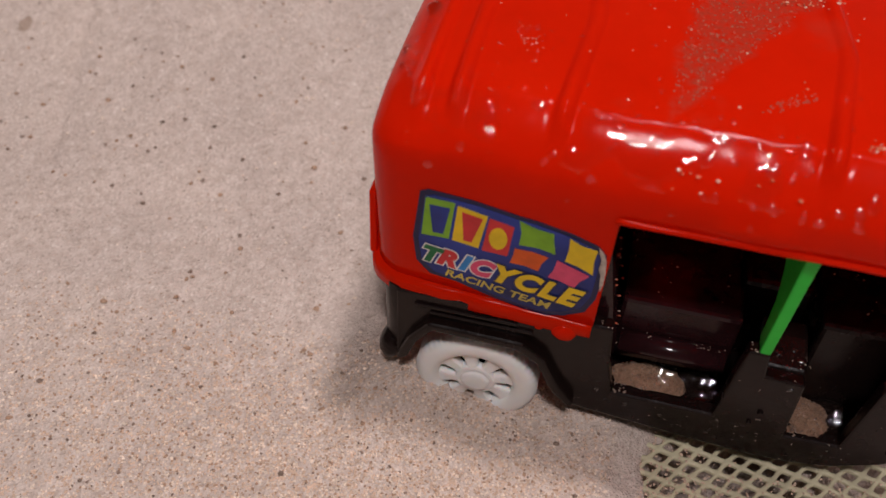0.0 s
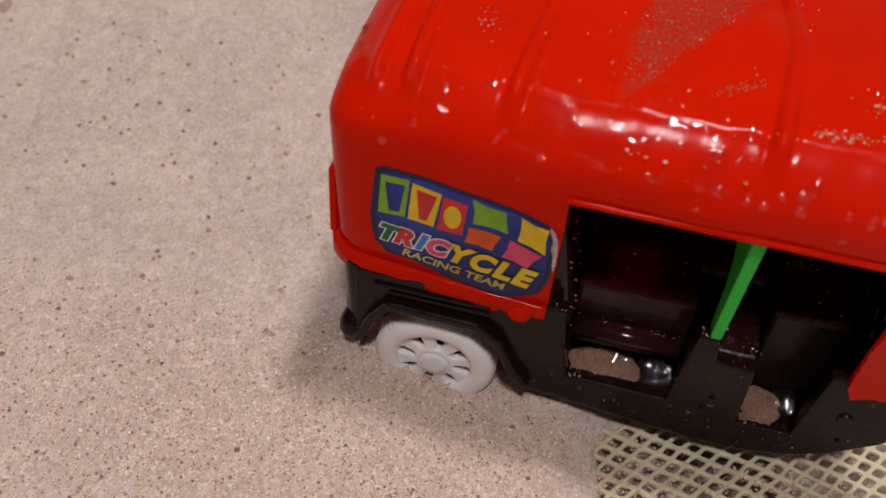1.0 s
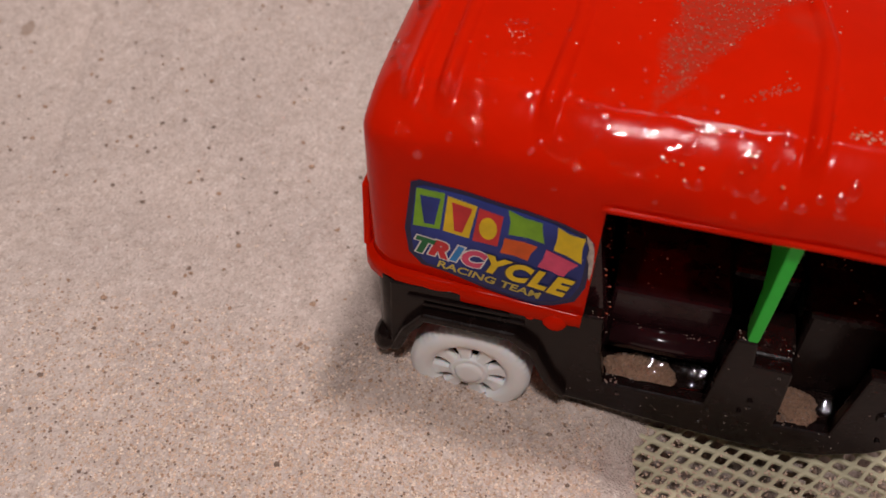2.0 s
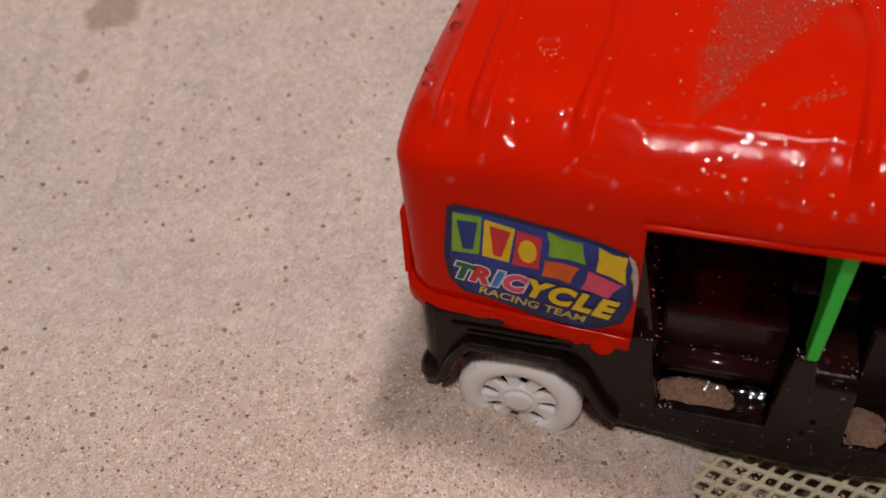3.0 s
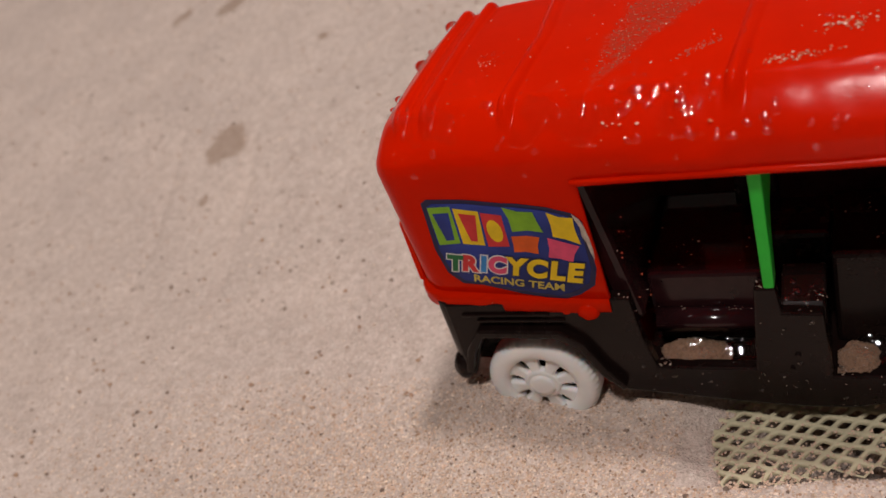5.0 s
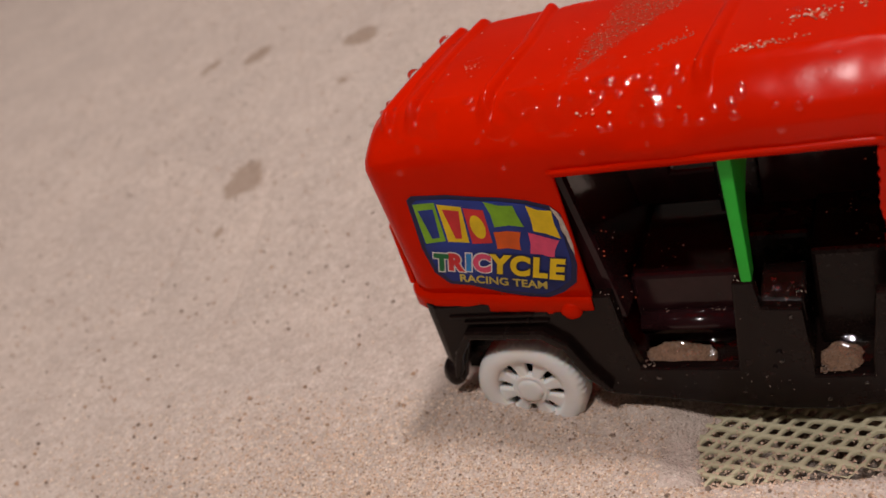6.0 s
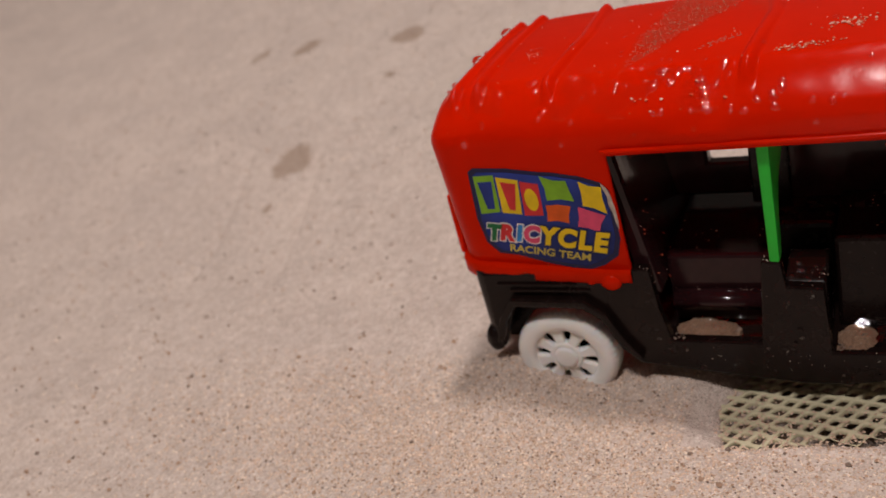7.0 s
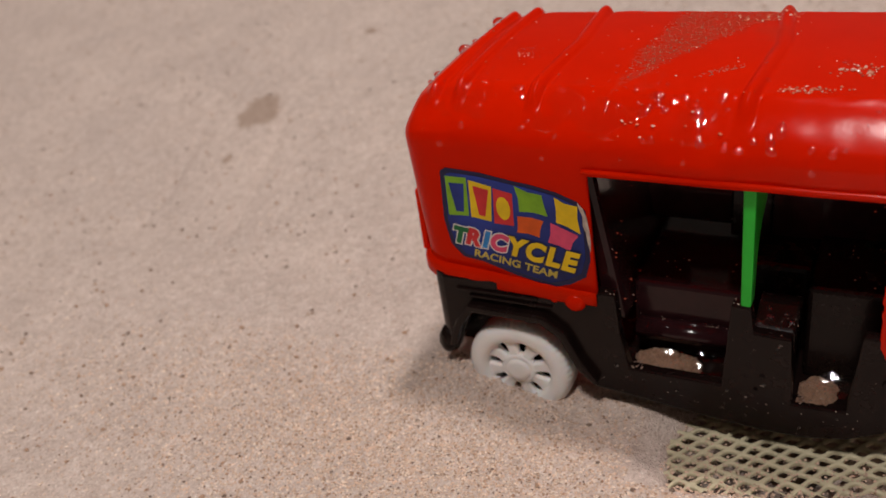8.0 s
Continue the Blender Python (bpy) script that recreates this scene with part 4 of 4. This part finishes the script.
        bead.matrix_basis = Matrix.Translation(here * CM) @ Matrix.Diagonal((r, r, r * 1.7, 1))


def build_water_film():
    """Flat pools of water with rounded rims lying along the roof edge and between the ribs."""
    spans = ((3.5, 8.5, 0.36, 0.62, 0.0), (0.5, 2.4, 0.40, 0.58, 0.05))
    for k, (x0, x1, k0, k1, cut) in enumerate(spans):
        nx, nk = int((x1 - x0) / 0.045), 46
        verts, faces, tall = [], [], []
        for i in range(nx + 1):
            x = x0 + (x1 - x0) * i / nx
            sec = section(x)
            for j in range(nk + 1):
                f = (k0 + (k1 - k0) * j / nk) * (len(sec) - 1)
                q = min(int(f), len(sec) - 2)
                (ya, za), (yb, zb) = sec[q], sec[q + 1]
                y, z = ya + (yb - ya) * (f - q), za + (zb - za) * (f - q)
                n = Vector((0, za - zb, yb - ya)).normalized()
                edge = min(1.0, 5 * min(i / nx, 1 - i / nx), 2.2 * j / nk, 4 * (1 - j / nk))
                v = noise.noise(Vector((x * 1.15, f * 0.42, 3.7 + k))) + 0.45 * noise.noise(Vector((x * 3.1, f * 0.95, 8.0))) + 0.08 - cut - 0.6 * (1 - edge)
                h = max(0.0, min(1.0, v / 0.26))
                h = 0.024 * math.sqrt(h * (2 - h)) + 0.012 * noise.noise(Vector((x * 2.3, f * 0.7, 1.0))) * h
                tall.append(v)
                p = Vector((x, y, z)) + n * (h + 0.003)
                verts.append(tuple(p * CM))
        w = nk + 1
        for i in range(nx):
            for j in range(nk):
                q = (i * w + j, i * w + w + j, i * w + w + j + 1, i * w + j + 1)
                if max(tall[c] for c in q) > 0:
                    faces.append(q)
        me = bpy.data.meshes.new("water_film")
        me.from_pydata(verts, [], faces)
        me.materials.append(WATER)
        for f in me.polygons:
            f.use_smooth = True
        tagged(new("water_film", me), "clear water pooled along the rounded red roof edge", "water", kind="stuff")


def build_heap(x0, x1, y0, y1, z, tall):
    """A small heap of wet sand on the floor pan."""
    bm = bmesh.new()
    n = 40
    rows = []
    for j in range(n + 1):
        row = []
        for i in range(n + 1):
            u, v = i / n * 2 - 1, j / n * 2 - 1
            h = max(0.0, 1 - (abs(u) ** 2.0 + abs(v) ** 2.0) * (1 + 0.5 * noise.noise(Vector((u * 2 + z, v * 2, x0))))) ** 0.8
            x, y = x0 + (x1 - x0) * (u + 1) / 2, y0 + (y1 - y0) * (v + 1) / 2
            h *= 1 + 0.4 * noise.noise(Vector((x * 2.0, y * 2.0, z))) + 0.12 * noise.noise(Vector((x * 8, y * 8, z)))
            row.append(bm.verts.new((x, y, z + tall * h - (0.02 if h <= 0 else 0))))
        rows.append(row)
    tops = [tuple(v.co) for row in rows for v in row if v.co.z > z + 0.03]
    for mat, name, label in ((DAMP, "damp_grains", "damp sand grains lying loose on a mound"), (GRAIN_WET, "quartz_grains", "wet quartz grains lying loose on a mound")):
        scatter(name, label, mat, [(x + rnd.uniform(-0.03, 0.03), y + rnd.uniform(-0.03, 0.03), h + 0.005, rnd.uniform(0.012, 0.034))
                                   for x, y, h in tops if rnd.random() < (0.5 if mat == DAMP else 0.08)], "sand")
    for r, q in zip(rows, rows[1:]):
        for i in range(n):
            bm.faces.new((r[i], r[i + 1], q[i + 1], q[i]))
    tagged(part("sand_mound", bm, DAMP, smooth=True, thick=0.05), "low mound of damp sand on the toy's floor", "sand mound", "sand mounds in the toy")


def build_spill():
    spots = []
    for _ in range(1300):
        x, y = NET_X + 3.2 * rnd.random() ** 2.2, rnd.uniform(-3, 3)
        if rnd.random() < 0.5:
            x = rnd.uniform(NET_X, 14.0)
            y = net_edge(x) + 1.4 * rnd.random() ** 2.2
        r = rnd.uniform(0.02, 0.05)
        spots.append((x, y, net_z(x, y) + 0.01, r))
    scatter("spilled_sand", "tan sand spilled along the edge of the net", GRAIN_TAN, spots, "sand")


build_spill()
build_roof_grit()
build_drops()
build_water_film()
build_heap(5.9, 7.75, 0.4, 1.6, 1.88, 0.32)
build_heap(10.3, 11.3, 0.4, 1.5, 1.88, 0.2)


def build_puddle(x0, x1, y0, z0, deep):
    """Water behind a mound, its slope set to mirror a lamp as a glint."""
    verts, faces, n = [], [], 26
    for i in range(n + 1):
        for j in range(n + 1):
            u, v = i / n, j / n
            x = x0 + (x1 - x0) * u + 0.12 * noise.noise(Vector((v * 2, x0, 0)))
            z = z0 + deep * (0.72 * v + 0.24 * v * v + 0.07 * (2 * u - 1) ** 2) + 0.03 * noise.noise(Vector((x * 3.5, v * 2.5, 0)))
            verts.append((x * CM, (y0 + deep * 1.5 * v) * CM, z * CM))
    for i in range(n):
        for j in range(n):
            a = i * (n + 1) + j
            if (2 * i / n - 1) ** 2 + (2 * j / n - 1) ** 4 < 1.1 + 0.5 * noise.noise(Vector((i * 0.2, j * 0.2, x0))):
                faces.append((a, a + n + 1, a + n + 2, a + 1))
    me = bpy.data.meshes.new("water_puddle")
    me.from_pydata(verts, [], faces)
    me.materials.append(WATER)
    for f in me.polygons:
        f.use_smooth = True
    tagged(new("water_puddle", me), "clear water sheet sloped to catch a lamp glint beside a damp sand mound", "water")


build_puddle(6.7, 7.5, 0.75, 2.12, 0.42)
build_puddle(7.55, 8.4, 0.62, 2.0, 0.40)
build_puddle(10.75, 11.55, 0.6, 1.98, 0.42)


def build_body_grit():
    """Sparkling wet grains on the black sill, posts and seats."""
    pale, tan = [], []
    for _ in range(60):
        x, z = rnd.uniform(4.6, 12.6), 0.9 + 3.4 * rnd.random() ** 1.3
        inside = any(a < x < b and z > c for a, b, c in ((5.8, 8.5, 2.0), (10.1, 11.7, 1.9)))
        if not inside and z < 4.2:
            (pale if rnd.random() < 0.4 else tan).append((x, 0.245, z, rnd.uniform(0.008, 0.022)))
    for _ in range(12):
        pale.append((rnd.uniform(9.2, 10.2), rnd.uniform(0.72, 1.5), 4.03, rnd.uniform(0.012, 0.03)))
    for _ in range(10):
        pale.append((rnd.uniform(8.65, 10.15), rnd.uniform(0.26, 0.6), 3.97 if rnd.random() < 0.8 else 4.74, rnd.uniform(0.012, 0.03)))
    for _ in range(30):
        tan.append((rnd.uniform(5.9, 8.5), rnd.uniform(1.4, 1.57), 3.09, rnd.uniform(0.012, 0.03)))
    for _ in range(24):
        tan.append((rnd.uniform(5.9, 8.5), rnd.uniform(1.7, 4.0), 4.16, rnd.uniform(0.012, 0.035)))
    for _ in range(24):
        tan.append((rnd.uniform(10.4, 12.0), rnd.uniform(1.6, 4.0), 4.71, rnd.uniform(0.012, 0.035)))
    for x0, z0 in ((6.0, 2.14), (10.35, 1.92)):
        for _ in range(36):
            pale.append((x0 + abs(rnd.gauss(0, 0.18)), rnd.uniform(0.26, 0.6), z0 + abs(rnd.gauss(0, 0.05)), rnd.uniform(0.015, 0.04)))
    pale.append((6.05, 1.45, 3.12, 0.09))
    rust = []
    for _ in range(20):
        up, y = 4.6 * rnd.random(), 0.85 + 2.4 * rnd.random() ** 1.5
        rust.append((5.8 - 0.174 * up, y, 3.32 + 0.985 * up, 0.012 + 0.03 * rnd.random() ** 3))
    for _ in range(14):
        rust.append((rnd.uniform(11.4, 12.45), 4.18, rnd.uniform(5.0, 7.8), rnd.uniform(0.02, 0.05)))
    glint = []
    for _ in range(4):
        glint.append((rnd.uniform(5.25, 5.62), rnd.uniform(0.28, 0.6), 4.505, rnd.uniform(0.008, 0.02)))
    for _ in range(7):
        glint.append((rnd.uniform(9.15, 10.12), rnd.uniform(0.3, 1.5), 3.97 + 0.05 * rnd.random(), rnd.uniform(0.008, 0.024)))
    for _ in range(6):
        glint.append((rnd.uniform(8.64, 9.08), rnd.uniform(0.28, 0.6), 4.725, rnd.uniform(0.008, 0.022)))
    for _ in range(22):
        x = rnd.uniform(4.7, 13.0)
        glint.append((x, 0.245, rnd.uniform(1.15, 1.95), rnd.uniform(0.006, 0.016)))
    for _ in range(10):
        up = 4.4 * rnd.random() ** 1.6
        glint.append((5.8 - 0.174 * up, rnd.uniform(0.8, 2.2), 3.32 + 0.985 * up, rnd.uniform(0.008, 0.018)))
    scatter("body_glints", "pale wet sand grains sparkling on the black body", GRAIN_LIGHT, glint, "sand")
    scatter("seat_sand", "amber sand crumbs stuck on the dark seat backs", GRAIN_AMBER, rust, "sand")
    scatter("body_quartz", "dull wet grains glinting on the black body", GRAIN_WET, pale[::2], "sand")
    scatter("body_sand", "brown wet sand stuck on the black body", GRAIN_WET, tan[::2], "sand")


build_body_grit()
